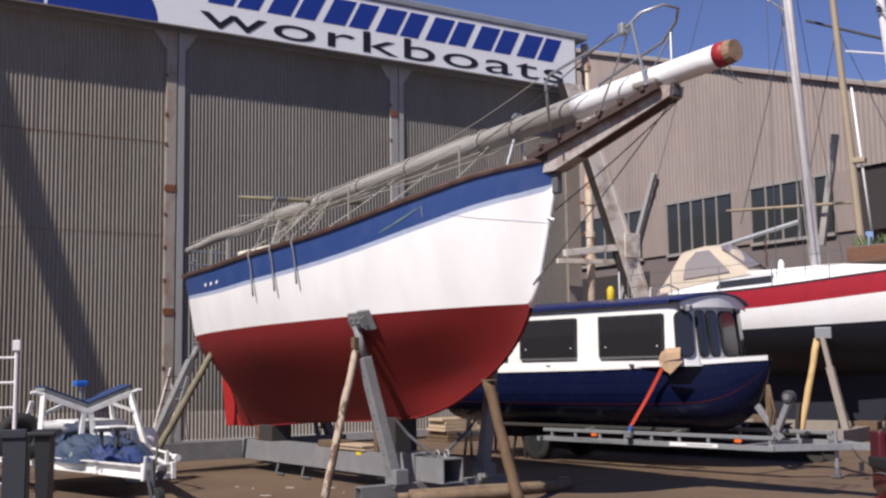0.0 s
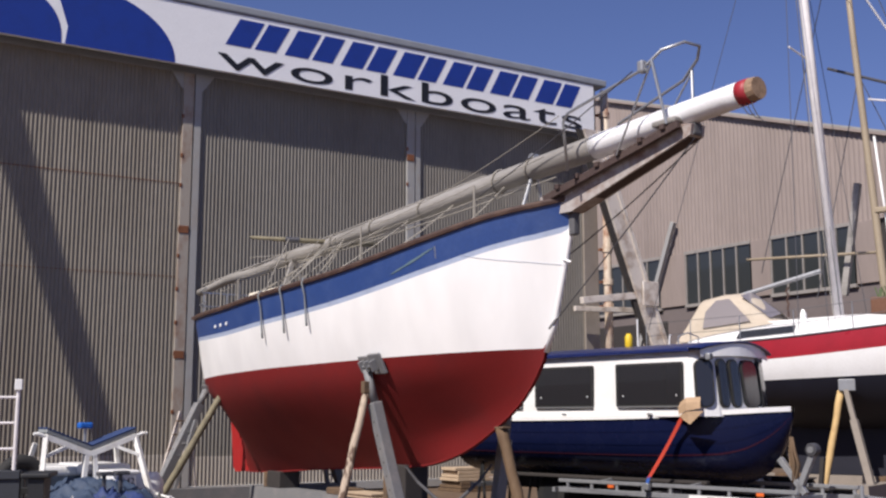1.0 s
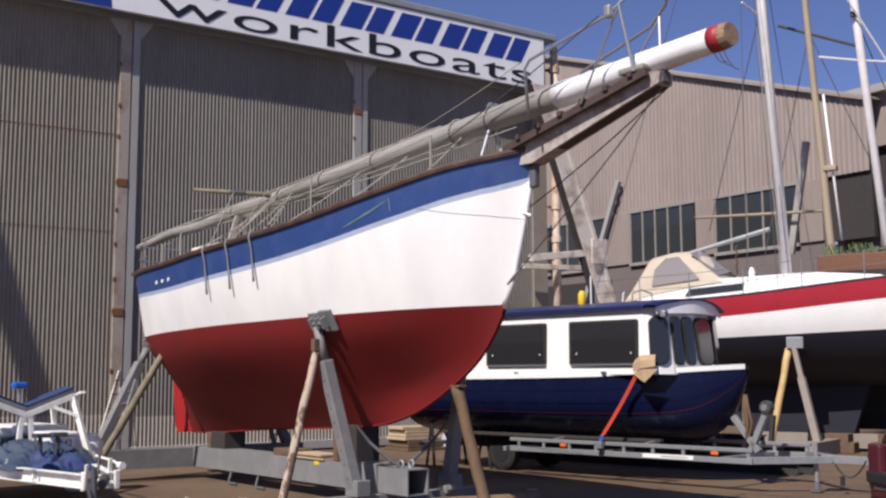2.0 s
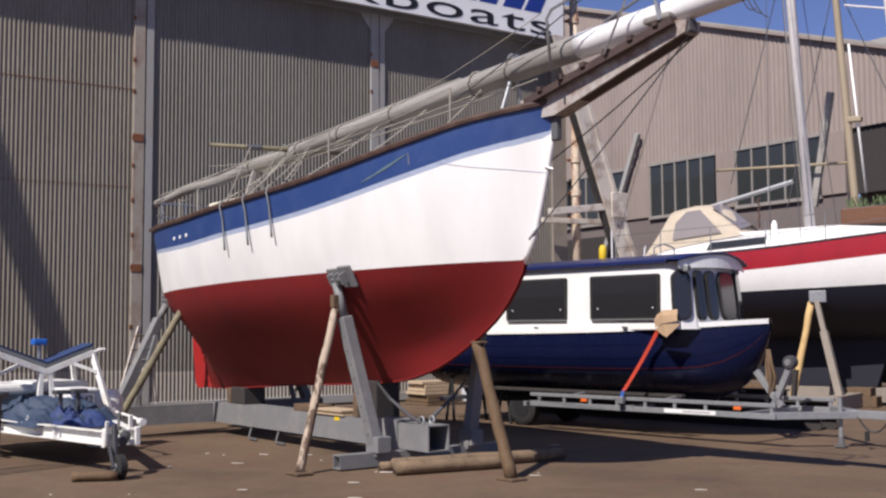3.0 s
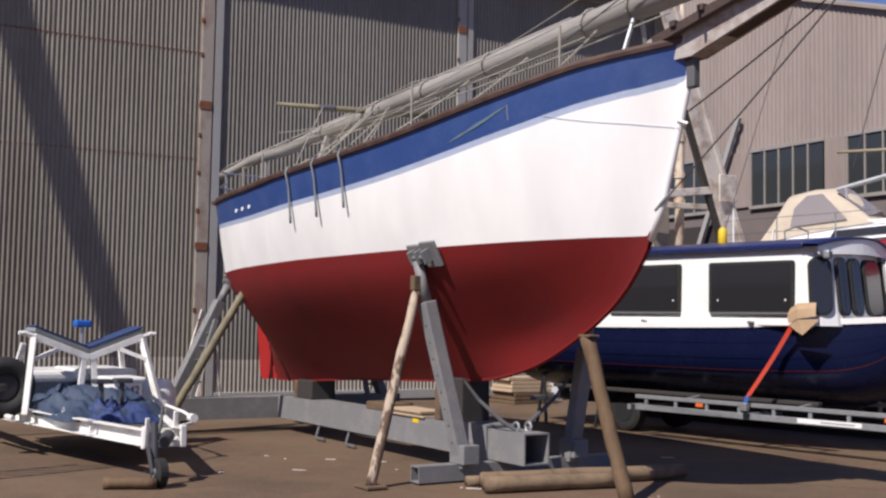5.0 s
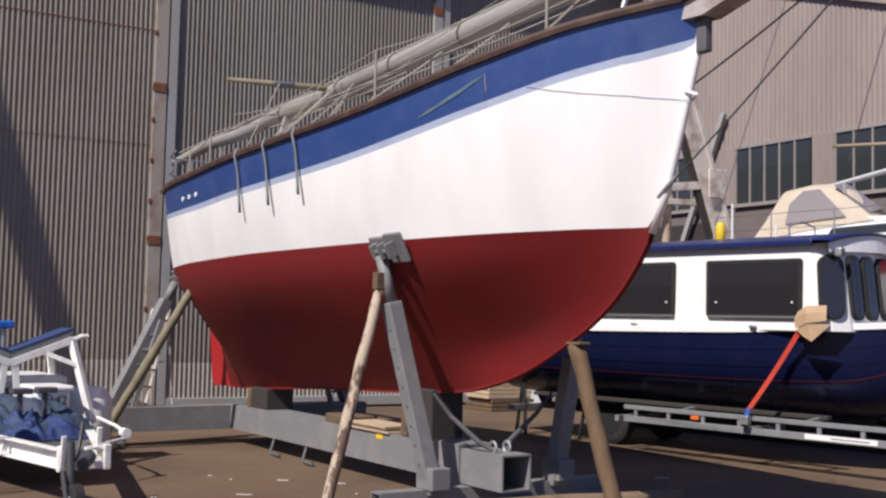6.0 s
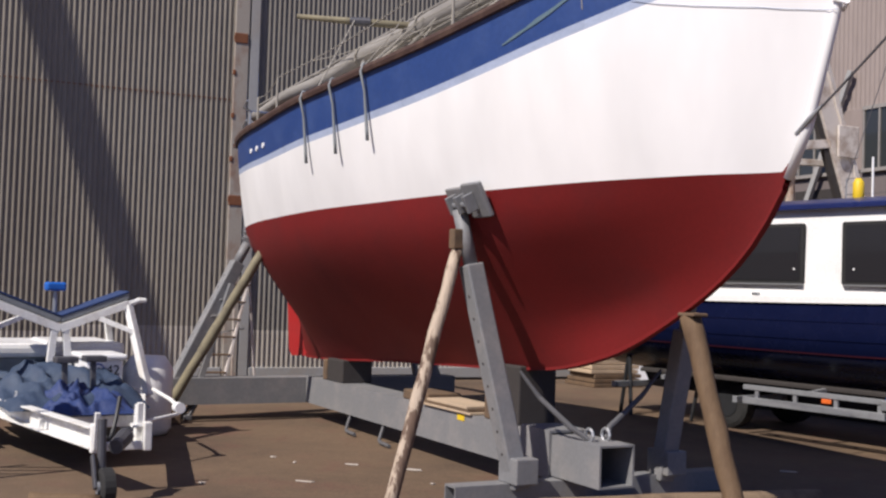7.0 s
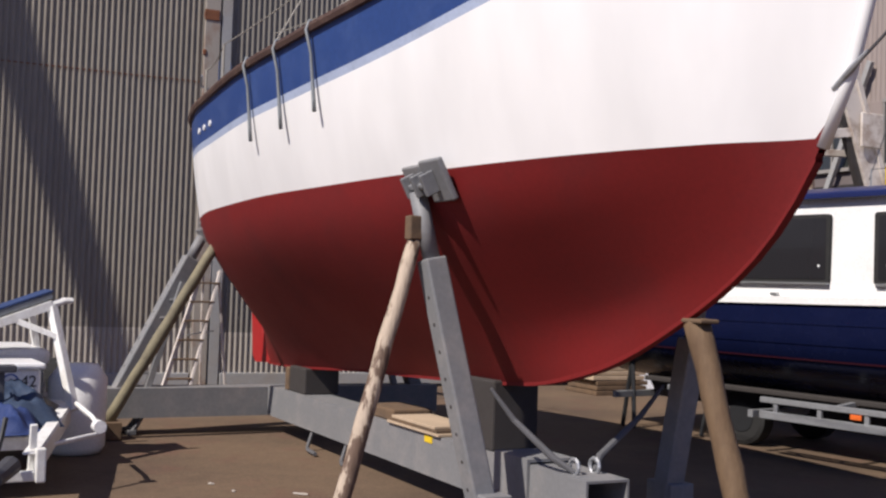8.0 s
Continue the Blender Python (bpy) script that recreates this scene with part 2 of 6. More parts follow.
def box(bm, x0, x1, y0, y1, z0, z1, bevel=0.0, m=None):
    made = bmesh.ops.create_cube(bm, size=1.0, matrix=Matrix.LocRotScale(((x0 + x1) / 2, (y0 + y1) / 2, (z0 + z1) / 2), None, (x1 - x0, y1 - y0, z1 - z0)))
    verts = made["verts"]
    if bevel:
        edges = list({e for v in verts for e in v.link_edges})
        verts = [v for v in bmesh.ops.bevel(bm, geom=edges, offset=bevel, segments=2, affect="EDGES", profile=0.5)["verts"]]
        verts = list({w for v in verts for f in v.link_faces for w in f.verts})
    if m is not None:
        bmesh.ops.transform(bm, matrix=m, verts=verts)
    return bm


def cube(x0, x1, y0, y1, z0, z1, bevel=0.0, m=None):
    return box(bmesh.new(), x0, x1, y0, y1, z0, z1, bevel, m)


def ring(bm, centre, side, up, r, seg, squash=1.0):
    return [bm.verts.new(Vector(centre) + side * (r * math.cos(2 * math.pi * k / seg)) + up * (r * squash * math.sin(2 * math.pi * k / seg))) for k in range(seg)]


def sweep(bm, points, radii, seg=8, closed=False):
    """A round tube along points, radius given singly or by point."""
    pts = [Vector(p) for p in points]
    if not hasattr(radii, "__len__"):
        radii = [radii] * len(pts)
    rings, side = [], None
    for k, p in enumerate(pts):
        a, b = pts[max(0, k - 1)], pts[min(len(pts) - 1, k + 1)]
        if closed:
            a, b = pts[k - 1], pts[(k + 1) % len(pts)]
        d = (b - a).normalized()
        if side is None:
            side = d.orthogonal().normalized()
        side = (side - d * side.dot(d)).normalized()
        rings.append(ring(bm, p, side, d.cross(side), radii[k], seg))
    pairs = list(zip(rings, rings[1:])) + ([(rings[-1], rings[0])] if closed else [])
    for r0, r1 in pairs:
        for k in range(seg):
            bm.faces.new((r0[k], r0[(k + 1) % seg], r1[(k + 1) % seg], r1[k]))
    if not closed:
        bm.faces.new(rings[0][::-1])
        bm.faces.new(rings[-1])
    return bm


def tube(points, radii, seg=8, closed=False):
    return sweep(bmesh.new(), points, radii, seg, closed)


def beam(p0, p1, w, h, hollow=0.0, bevel=0.004):
    """A square bar or box section from p0 to p1, w across and h high."""
    p0, p1 = Vector(p0), Vector(p1)
    d = p1 - p0
    x = d.normalized()
    up = Vector((0, 0, 1)) if abs(x.z) < 0.95 else Vector((0, 1, 0))
    y = up.cross(x).normalized()
    z = x.cross(y)
    m = Matrix((x, y, z)).transposed().to_4x4()
    m.translation = p0
    L = d.length
    bm = bmesh.new()
    if not hollow:
        return box(bm, 0, L, -w / 2, w / 2, -h / 2, h / 2, bevel, m)
    loops = []
    for x in (0, L):
        for k in (0, hollow):
            loops.append([bm.verts.new(m @ Vector((x, sy * (w / 2 - k), sz * (h / 2 - k)))) for sy, sz in ((-1, -1), (1, -1), (1, 1), (-1, 1))])
    for p, q in ((0, 2), (1, 3), (0, 1), (2, 3)):
        for k in range(4):
            bm.faces.new((loops[p][k], loops[p][(k + 1) % 4], loops[q][(k + 1) % 4], loops[q][k]))
    return bm


def sheet(rows):
    """A skin over rows of points, all rows of one length."""
    bm = bmesh.new()
    vs = [[bm.verts.new(p) for p in r] for r in rows]
    for a, b in zip(vs, vs[1:]):
        for k in range(len(a) - 1):
            bm.faces.new((a[k], a[k + 1], b[k + 1], b[k]))
    return bm


def slab(outline, y0, y1, axis="y"):
    """An outline in two coordinates, given thickness along the third."""
    bm = bmesh.new()
    put = {"y": lambda a, b, c: (a, c, b), "z": lambda a, b, c: (a, b, c), "x": lambda a, b, c: (c, a, b)}[axis]
    lo, hi = [bm.verts.new(put(a, b, y0)) for a, b in outline], [bm.verts.new(put(a, b, y1)) for a, b in outline]
    bm.faces.new(lo), bm.faces.new(hi[::-1])
    n = len(outline)
    for k in range(n):
        bm.faces.new((lo[k], lo[(k + 1) % n], hi[(k + 1) % n], hi[k]))
    return bm


def curve(x, table):
    """Smooth reading of a table of (x, value)."""
    xs, vs = [p[0] for p in table], [p[1] for p in table]
    if x <= xs[0]:
        return vs[0]
    if x >= xs[-1]:
        return vs[-1]
    i = max(k for k in range(len(xs) - 1) if xs[k] <= x)
    t = (x - xs[i]) / (xs[i + 1] - xs[i])
    s = [(vs[k + 1] - vs[k]) / (xs[k + 1] - xs[k]) for k in range(len(xs) - 1)]
    m0 = s[i] if i == 0 else (0 if s[i - 1] * s[i] <= 0 else 2 * s[i - 1] * s[i] / (s[i - 1] + s[i]))
    m1 = s[i] if i == len(s) - 1 else (0 if s[i] * s[i + 1] <= 0 else 2 * s[i] * s[i + 1] / (s[i] + s[i + 1]))
    h = xs[i + 1] - xs[i]
    return (2 * t**3 - 3 * t**2 + 1) * vs[i] + (t**3 - 2 * t**2 + t) * h * m0 + (3 * t**2 - 2 * t**3) * vs[i + 1] + (t**3 - t**2) * h * m1


def sag(a, b, drop, n=10):
    a, b = Vector(a), Vector(b)
    return [a.lerp(b, k / n) - Vector((0, 0, drop * 4 * (k / n) * (1 - k / n))) for k in range(n + 1)]


def knotty(p0, p1, r0, r1, n=9, wobble=0.012, seg=10, seed=1):
    """A rough round pole, a little bent."""
    rnd = random.Random(seed)
    p0, p1 = Vector(p0), Vector(p1)
    pts, rad = [], []
    for k in range(n + 1):
        t = k / n
        pts.append(p0.lerp(p1, t) + Vector((rnd.uniform(-wobble, wobble), rnd.uniform(-wobble, wobble), 0)) * (0 if k in (0, n) else 1))
        rad.append((r0 + (r1 - r0) * t) * rnd.uniform(0.93, 1.07))
    return tube(pts, rad, seg)


def lettering(name, text, mat, parent, m, width, height, label="", spacing=1.0):
    """Flat letters of the built-in font, fitted to a width and height."""
    cu = bpy.data.curves.new(name, "FONT")
    cu.body, cu.extrude, cu.space_character = text, 0.004, spacing
    ob = new(name, cu)
    bpy.context.view_layer.update()
    me = bpy.data.meshes.new_from_object(ob.evaluated_get(bpy.context.evaluated_depsgraph_get()))
    bpy.data.objects.remove(ob)
    xs, ys = [v.co.x for v in me.vertices], [v.co.y for v in me.vertices]
    fitm = Matrix.Diagonal((width / (max(xs) - min(xs)), height / (max(ys) - min(ys)), 1, 1)) @ Matrix.Translation((-min(xs), -min(ys), 0))
    me.transform(fitm)
    whole = bmesh.new()
    whole.from_mesh(me)
    todo, groups = set(whole.verts), []
    while todo:
        edge, seen = [todo.pop()], []
        while edge:
            v = edge.pop()
            seen.append(v)
            for e in v.link_edges:
                w = e.other_vert(v)
                if w in todo:
                    todo.remove(w)
                    edge.append(w)
        groups.append(seen)
    for seen in sorted(groups, key=lambda g: min(v.co.x for v in g)):
        bm = bmesh.new()
        copy = {v: bm.verts.new(v.co) for v in seen}
        for f in {f for v in seen for f in v.link_faces}:
            bm.faces.new([copy[v] for v in f.verts])
        part("letter", bm, mat, parent, label, m=m)
    whole.free()


# ---- setting: yard, hangar with sliding doors, far shed ----
def ground_sheet():
    rnd = random.Random(4)
    bm = bmesh.new()
    marks = [-900, -200, -60, -25] + [-14 + 0.5 * k for k in range(61)] + [25, 60, 200, 900]
    grid = [[bm.verts.new((x, y + 12, (noise.noise((x * 0.35, y * 0.35, 0)) * 0.012 if abs(x) < 14 and abs(y) < 14 else 0) - 0.006)) for x in marks] for y in marks]
    for a, b in zip(grid, grid[1:]):
        for k in range(len(a) - 1):
            bm.faces.new((a[k], a[k + 1], b[k + 1], b[k]))
    return part("ground", bm, M_GROUND, smooth=True)


tagged(ground_sheet(), "dusty brown concrete boatyard ground with damp stains", "ground", kind="structure")

WALL_M = pose(-6.69, 20.71, 0, 0, 0, math.degrees(math.atan2(0.632, 0.775)))


def corrugated(x0, x1, z0, z1, pitch, deep, y=0.0, lean=0.0):
    """A corrugated sheet standing on z0, waves along x; its outer face looks to -y."""
    n = max(2, round((x1 - x0) / pitch * 8))
    low = [(x0 + (x1 - x0) * k / n) for k in range(n + 1)]
    wave = lambda x: y - deep * 0.5 * math.tanh(2.2 * math.sin(2 * math.pi * x / pitch)) / 0.976
    rows = [[(x, wave(x) + lean * (j == 0), z) for x in low] for j, z in enumerate((z0, (z0 + z1) / 2, z1))]
    return sheet(rows)


hangar = thing("wall_hangar", WALL_M, "large hangar front with corrugated sliding doors", "wall", kind="structure")


def door_leaf(name, x0, x1, mat, laps):
    leaf = thing(name, Matrix(), "tall corrugated metal sliding hangar door, closed", "door", "hangar doors", "structure")
    leaf.matrix_basis = WALL_M
    for k, (z0, z1) in enumerate(zip(laps, laps[1:])):
        n = max(1, round((x1 - x0) / 2.35))
        for j in range(n):
            a, b = x0 + (x1 - x0) * j / n, x0 + (x1 - x0) * (j + 1) / n
            drop = 0.012 * ((j * 7 + k * 3) % 5 - 2)
            part("sheet", corrugated(a - 0.01, b + 0.01, z0 - 0.05 + drop, z1 + drop, 0.0765, 0.022, 0.004 * ((j + k) % 2) + 0.006 * k, -0.004), M_WALL_LOW if k == 0 else mat, leaf, smooth=True)
        if k > 1:
            part("lap_line", cube(x0, x1, -0.0, 0.02, z0 - 0.062, z0 - 0.050), M_RUST, leaf)
    part("bottom_rail", cube(x0, x1, -0.04, 0.05, 0.03, 0.20, 0.01), M_FRAME, leaf)
    return leaf


door_leaf("door_1", -7.5, -0.16, M_WALL, (0.18, 0.78, 4.25, 6.1, 8.35))
door_leaf("door_2", 0.26, 4.94, M_WALL_DARK, (0.18, 0.78, 8.35))
door_leaf("door_3", 5.34, 9.9, M_WALL_DARK, (0.18, 0.78, 8.35))


def door_post(x0, x1, rusty):
    mid = x0 + (x1 - x0) * 0.56
    part("door_stile", cube(x0, mid, -0.05, 0.06, 0.03, 8.3, 0.008), M_RUST_FRAME if rusty else M_FRAME, hangar)
    part("door_stile", cube(mid + 0.025, x1, -0.04, 0.06, 0.03, 8.3, 0.008), M_FRAME, hangar)
    for k, z in enumerate((1.6, 2.7, 3.3, 3.95, 4.6, 5.12, 6.0, 6.6, 7.4)):
        part("lug", cube(x0 - 0.022, x0 + 0.03, -0.062, -0.04, z - 0.04, z + 0.04, 0.01), M_RUST, hangar)
    for z in ((2.68, 5.12) if rusty else (7.2,)):
        part("rust_plate", cube(x0 - 0.01, mid - 0.02, -0.062, -0.048, z - 0.07, z + 0.08, 0.008), M_RUST, hangar)
    for s, x in ((-1, x0), (1, x1)):
        part("gusset", slab([(x, 8.35), (x + s * 0.26, 8.35), (x + s * 0.24, 8.28), (x + s * 0.05, 8.0), (x, 7.95)], -0.03, 0.02), M_FRAME, hangar)


door_post(-0.14, 0.24, True)
door_post(4.97, 5.32, False)
part("header_beam", cube(-7.5, 10.0, -0.03, 0.25, 8.3, 8.46), M_GUTTER, hangar)
part("corner_column", cube(9.92, 10.36, -0.06, 0.4, 0, 9.6, 0.01), M_COLUMN, hangar, "stone-coloured steel corner column")
part("side_wall", cube(10.30, 10.42, 0.41, 26, 0, 9.7), M_SHED, hangar)
part("end_wall", cube(-22, -7.5, 0.0, 0.3, 0, 9.7), M_WALL, hangar)
part("parapet_back", cube(-22, 10.3, 0.26, 0.5, 8.4, 9.7), M_SHED, hangar)
roof = bmesh.new()
box(roof, -22, 10.6, 0.0, 26, 9.72, 9.86)
part("roof", roof, M_ROOF, hangar)
part("gutter", cube(-22, 10.45, -0.42, 0.02, 9.61, 9.78, 0.03), M_GUTTER, hangar, "grey eaves gutter")

sign = thing("sign_board", WALL_M @ pose(-0.10, -0.36, -0.065), "long white sign board with blue shapes and black lettering", "sign")
part("board", cube(-7.4, 10.15, -0.03, 0.05, 8.40, 9.66, 0.01), M_SIGN, sign)
wing = [(-0.35 - 2.0 * (1 - math.cos(radians(6 * k))), 8.41 + 1.24 * math.sin(radians(6 * k))) for k in range(16)] + [(-2.75, 9.65), (-2.55, 9.2), (-2.40, 8.75), (-2.44, 8.41)]
part("emblem", slab(wing, -0.036, -0.028), M_SIGN_BLUE, sign, "plain blue curved emblem")
part("emblem", slab([(-3.45 + 0.95 * math.cos(radians(9 * k)), 8.41 + 0.98 * math.sin(radians(9 * k)) ** 0.8) for k in range(21)], -0.036, -0.028), M_SIGN_BLUE, sign)
# the firm's name stands as plain slanted blue shapes
for k in range(7):
    x, w, s = 0.66 + 1.28 * k, 1.06, 0.30
    tops = [(x, 8.98), (x + w * 0.50, 8.98), (x + w * 0.50 + s, 9.56), (x + s, 9.56)]
    part("name_shape", slab(tops, -0.036, -0.028), M_SIGN_BLUE, sign)
    x += w * 0.53
    tops = [(x + 0.06, 8.98), (x + w * 0.50, 8.98), (x + w * 0.50 + s, 9.56), (x + 0.06 + s, 9.56)]
    part("name_shape", slab(tops, -0.036, -0.028), M_SIGN_BLUE, sign)
lettering("lettering", "workboats", M_SIGN_BLACK, sign, pose(0.50, -0.034, 8.47, 90, 0, 0), 9.25, 0.47, "black letters reading workboats", 1.08)

pipe = thing("downpipe", WALL_M @ pose(10.56, -0.16, 0), "cream downpipe with rust at its collars", "pipe")
part("pipe_run", tube([(0, 0, 0.0), (0, 0, 9.6)], 0.10, 12), M_PIPE, pipe, smooth=True)
for z in (2.9, 4.1, 4.7, 5.5, 6.8, 8.9):
    part("collar", tube([(0, 0, z), (0, 0, z + 0.14)], 0.13, 12), M_PIPE, pipe)
    part("bracket", cube(-0.2, 0.02, 0.02, 0.12, z + 0.04, z + 0.09), M_RUST, pipe)

# buttress of the door rail beside the hangar corner
strut = thing("door_rail_buttress", WALL_M @ pose(0, -0.8, 0), "weathered grey steel buttress leaning on the hangar corner", "buttress")
part("leg", slab([(9.36, 8.3), (9.73, 8.3), (12.98, 0.0), (12.61, 0.0)], -0.05, 0.03), M_STRUT, strut)
part("leg_flange", slab([(9.735, 8.3), (9.83, 8.3), (13.08, 0.0), (12.985, 0.0)], -0.10, 0.10), M_STRUT, strut)
part("leg_web", slab([(9.22, 8.3), (9.355, 8.3), (12.605, 0.0), (12.47, 0.0)], 0.02, 0.12), M_DARK, strut)
part("tie", beam((9.3, 0.1, 4.2), (11.45, 0.05, 4.47), 0.14, 0.16, 0, 0.01), M_STRUT, strut)
part("tie", beam((9.4, 0.5, 4.05), (11.4, 0.45, 4.1), 0.10, 0.12, 0, 0.01), M_STRUT, strut)
part("brace", beam((11.5, 0.1, 4.4), (10.75, 0.1, 0.0), 0.14, 0.16, 0, 0.01), M_STRUT, strut)
part("joint_plate", cube(11.0, 11.5, -0.14, -0.09, 4.15, 4.75, 0.02), M_STRUT, strut)
for k in range(5):
    z = 7.4 - 1.05 * k
    x = 9.70 + 3.25 * (8.3 - z) / 8.3
    part("batten", beam((x - 0.02, -0.02, z), (x - 0.30, 0.1, z - 0.1), 0.06, 0.12, 0, 0.005), M_STRUT, strut)

# far shed with a gable end and a row of steel windows
SHED_M = pose(7.164, 42.122, 0, 0, 0, math.degrees(math.atan2(-0.775, 0.632)))
shed = thing("far_shed", SHED_M, "long far shed with weathered corrugated gable and steel windows", "shed")


def shed_roof_z(x):
    return 12.85 - 0.335 * x


def gable_sheets(x0, x1, z0):
    n = round((x1 - x0) / 0.2 * 6)
    xs = [x0 + (x1 - x0) * k / n for k in range(n + 1)]
    deep = lambda x: -0.02 * math.sin(2 * math.pi * x / 0.2)
    return sheet([[(x, deep(x), z0) for x in xs], [(x, deep(x), shed_roof_z(x)) for x in xs]])


for k in range(-9, 4):
    part("sheet", gable_sheets(k * 1.85, (k + 1) * 1.85 + 0.02, 8.05), M_SHED, shed, smooth=True)
part("lower_wall", cube(-17, 5.6, 0.05, 0.3, 0, 5.95), M_SHED_DULL, shed)
# doorway is a flat dark panel; its inner shade lies in the colour
part("doorway_shade_panel", cube(-9.4, -4.6, 0.01, 0.06, 0, 5.4), M_DARK, shed, "dark panel standing for the shade in the open doorway")
part("gable_trim", beam((-16.6, -0.1, shed_roof_z(-16.6)), (7.4, -0.1, shed_roof_z(7.4)), 0.2, 0.09), M_SHED, shed)
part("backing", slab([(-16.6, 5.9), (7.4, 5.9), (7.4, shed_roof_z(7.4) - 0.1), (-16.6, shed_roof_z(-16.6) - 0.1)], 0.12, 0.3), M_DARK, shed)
part("roof", slab([(-16.6, shed_roof_z(-16.6) + 0.05), (7.6, shed_roof_z(7.6) + 0.05), (7.6, shed_roof_z(7.6) + 0.13), (-16.6, shed_roof_z(-16.6) + 0.13)], -0.2, 22), M_ROOF, shed)
for x0, x1 in ((-10.4, -8.4), (-8.0, -4.9), (-3.4, -0.02), (1.0, 4.6)):
    win = part("window", cube(x0 - 0.06, x1 + 0.06, -0.06, 0.1, 7.97, 8.1), M_FRAME_PALE, shed)
    part("sill", cube(x0 - 0.06, x1 + 0.06, -0.09, 0.1, 5.85, 5.97), M_FRAME_PALE, win)
    n = max(2, round((x1 - x0) / 0.7))
    for k in range(n):
        a, b = x0 + (x1 - x0) * k / n, x0 + (x1 - x0) * (k + 1) / n
        part("pane", cube(a + 0.03, b - 0.03, 0.0, 0.03, 5.97, 7.97), M_DULL_GLASS, win)
        part("mullion", cube(a - 0.03, a + 0.03, -0.05, 0.06, 5.97, 7.97), M_FRAME_PALE, win)
for x0, x1 in ((-4.9, -3.46), (0.04, 0.94), (4.66, 5.6)):
    part("pier", cube(x0, x1, -0.04, 0.28, 5.95, 8.05, 0.01), M_SHED, shed)
part("cleat_pole", beam((-3.8, -0.25, 9.35), (-6.1, -0.25, 4.2), 0.16, 0.20), M_FRAME, shed, "grey slanting prop")

annex = thing("far_annex", SHED_M @ pose(5.75, 0.6, 0), "mauve-grey far annex, its open bay a dark slab for the shade inside", "building")
part("wall", cube(0, 16, 0, 0.3, 8.9, 10.6), M_SHED, annex)
# open bay is a dark slab, the shade inside put into its colour
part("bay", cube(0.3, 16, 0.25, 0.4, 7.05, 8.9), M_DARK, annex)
part("wall", cube(0, 16, -0.02, 0.28, 0, 7.05), M_SHED_DULL, annex)
part("post", cube(0.0, 0.22, -0.1, 0.2, 0, 10.6), M_FRAME_PALE, annex)
part("ledge", cube(0, 16, -0.08, 0.1, 7.0, 7.14), M_FRAME_PALE, annex)
part("roof", cube(-0.3, 16.3, -0.4, 12, 10.6, 10.85), M_ROOF, annex)
# ---- the sailing boat in its cradle ----
BOAT_M = pose(-3.69, 16.87, 0, 0, 0, math.degrees(math.atan2(-0.742, 0.67)))
boat = thing("sailing_boat", BOAT_M, "old wooden sailing boat with white topsides, blue band, red bottom", "sailboat")
KEEL = [(-1.45, 1.98), (-1.25, 1.90), (-1.08, 1.78), (-0.98, 1.55), (-0.88, 1.1), (-0.72, 0.67), (1.7, 0.79), (4.2, 0.92), (4.9, 1.06), (5.65, 1.38), (6.15, 1.70), (6.55, 2.20), (6.76, 2.80), (6.90, 3.30), (6.99, 3.66)]
SHEER = [(-1.45, 3.05), (0.5, 3.0), (2.2, 3.06), (3.5, 3.15), (4.6, 3.29), (5.5, 3.44), (6.2, 3.59), (6.99, 3.71)]
HALF = [(-1.45, 0.72), (-0.6, 0.98), (0.6, 1.20), (2.0, 1.28), (3.2, 1.20), (4.3, 1.02), (5.3, 0.83), (6.1, 0.53), (6.6, 0.27), (6.99, 0.035)]
WATER = [(-1.45, 0.42), (-1.1, 0.68), (-0.6, 0.86), (0.6, 1.05), (2.0, 1.10), (3.2, 0.99), (4.3, 0.835), (5.3, 0.60), (6.1, 0.28), (6.55, 0.026), (6.99, 0.026)]
NX = 72


def waterline(x):
    return 2.09 + 0.0165 * x


def half_breadth(x, z):
    """Half-breadth of the hull at a height."""
    k, s, w = curve(x, KEEL), curve(x, SHEER), waterline(x)
    hb = curve(x, HALF)
    if z >= w and k < w:
        t = (z - w) / (s - w)
        bw = curve(x, WATER)
        return bw + (hb - bw) * (1.55 * t - 0.55 * t * t)
    if k >= w - 0.001:
        t = max(0.0, (z - k) / max(0.02, s - k))
        return 0.024 + (hb - 0.024) * t**1.15
    t = max(0.0, min(1.0, (z - k) / (w - k)))
    bw = curve(x, WATER)
    deep = [(0, 0.0), (0.10, 0.115), (0.20, 0.24), (0.40, 0.49), (0.60, 0.73), (0.72, 0.855), (0.80, 0.92), (0.90, 0.972), (1.0, 1.0)]
    sharp = [(0, 0.0), (0.12, 0.025), (0.24, 0.09), (0.36, 0.23), (0.48, 0.40), (0.60, 0.575), (0.76, 0.80), (0.88, 0.92), (1.0, 1.0)]
    wine = [(0, 0.0), (0.3, 0.02), (0.48, 0.05), (0.56, 0.13), (0.64, 0.34), (0.72, 0.60), (0.82, 0.83), (0.92, 0.95), (1.0, 1.0)]
    mixv = min(1.0, max(0.0, (x - 3.7) / 1.3))
    mixv = mixv * mixv * (3 - 2 * mixv)
    aft = min(1.0, max(0.0, (-0.1 - x) / 0.9))
    g = (curve(t, deep) * (1 - aft) + curve(t, wine) * aft) * (1 - mixv) + curve(t, sharp) * mixv
    vee = min(1.0, max(0.0, (x - 4.9) / 1.4))
    vee = vee * vee * (3 - 2 * vee)
    g = g * (1 - vee) + (0.25 * t + 0.75 * t**1.25) * vee
    thick = 0.06 - 0.038 * min(1.0, max(0.0, (x - 3.8) / 1.6))
    return thick + (bw - thick) * g


def station(j):
    return -1.45 + 8.44 * (1 - (1 - j / NX) ** 1.15)


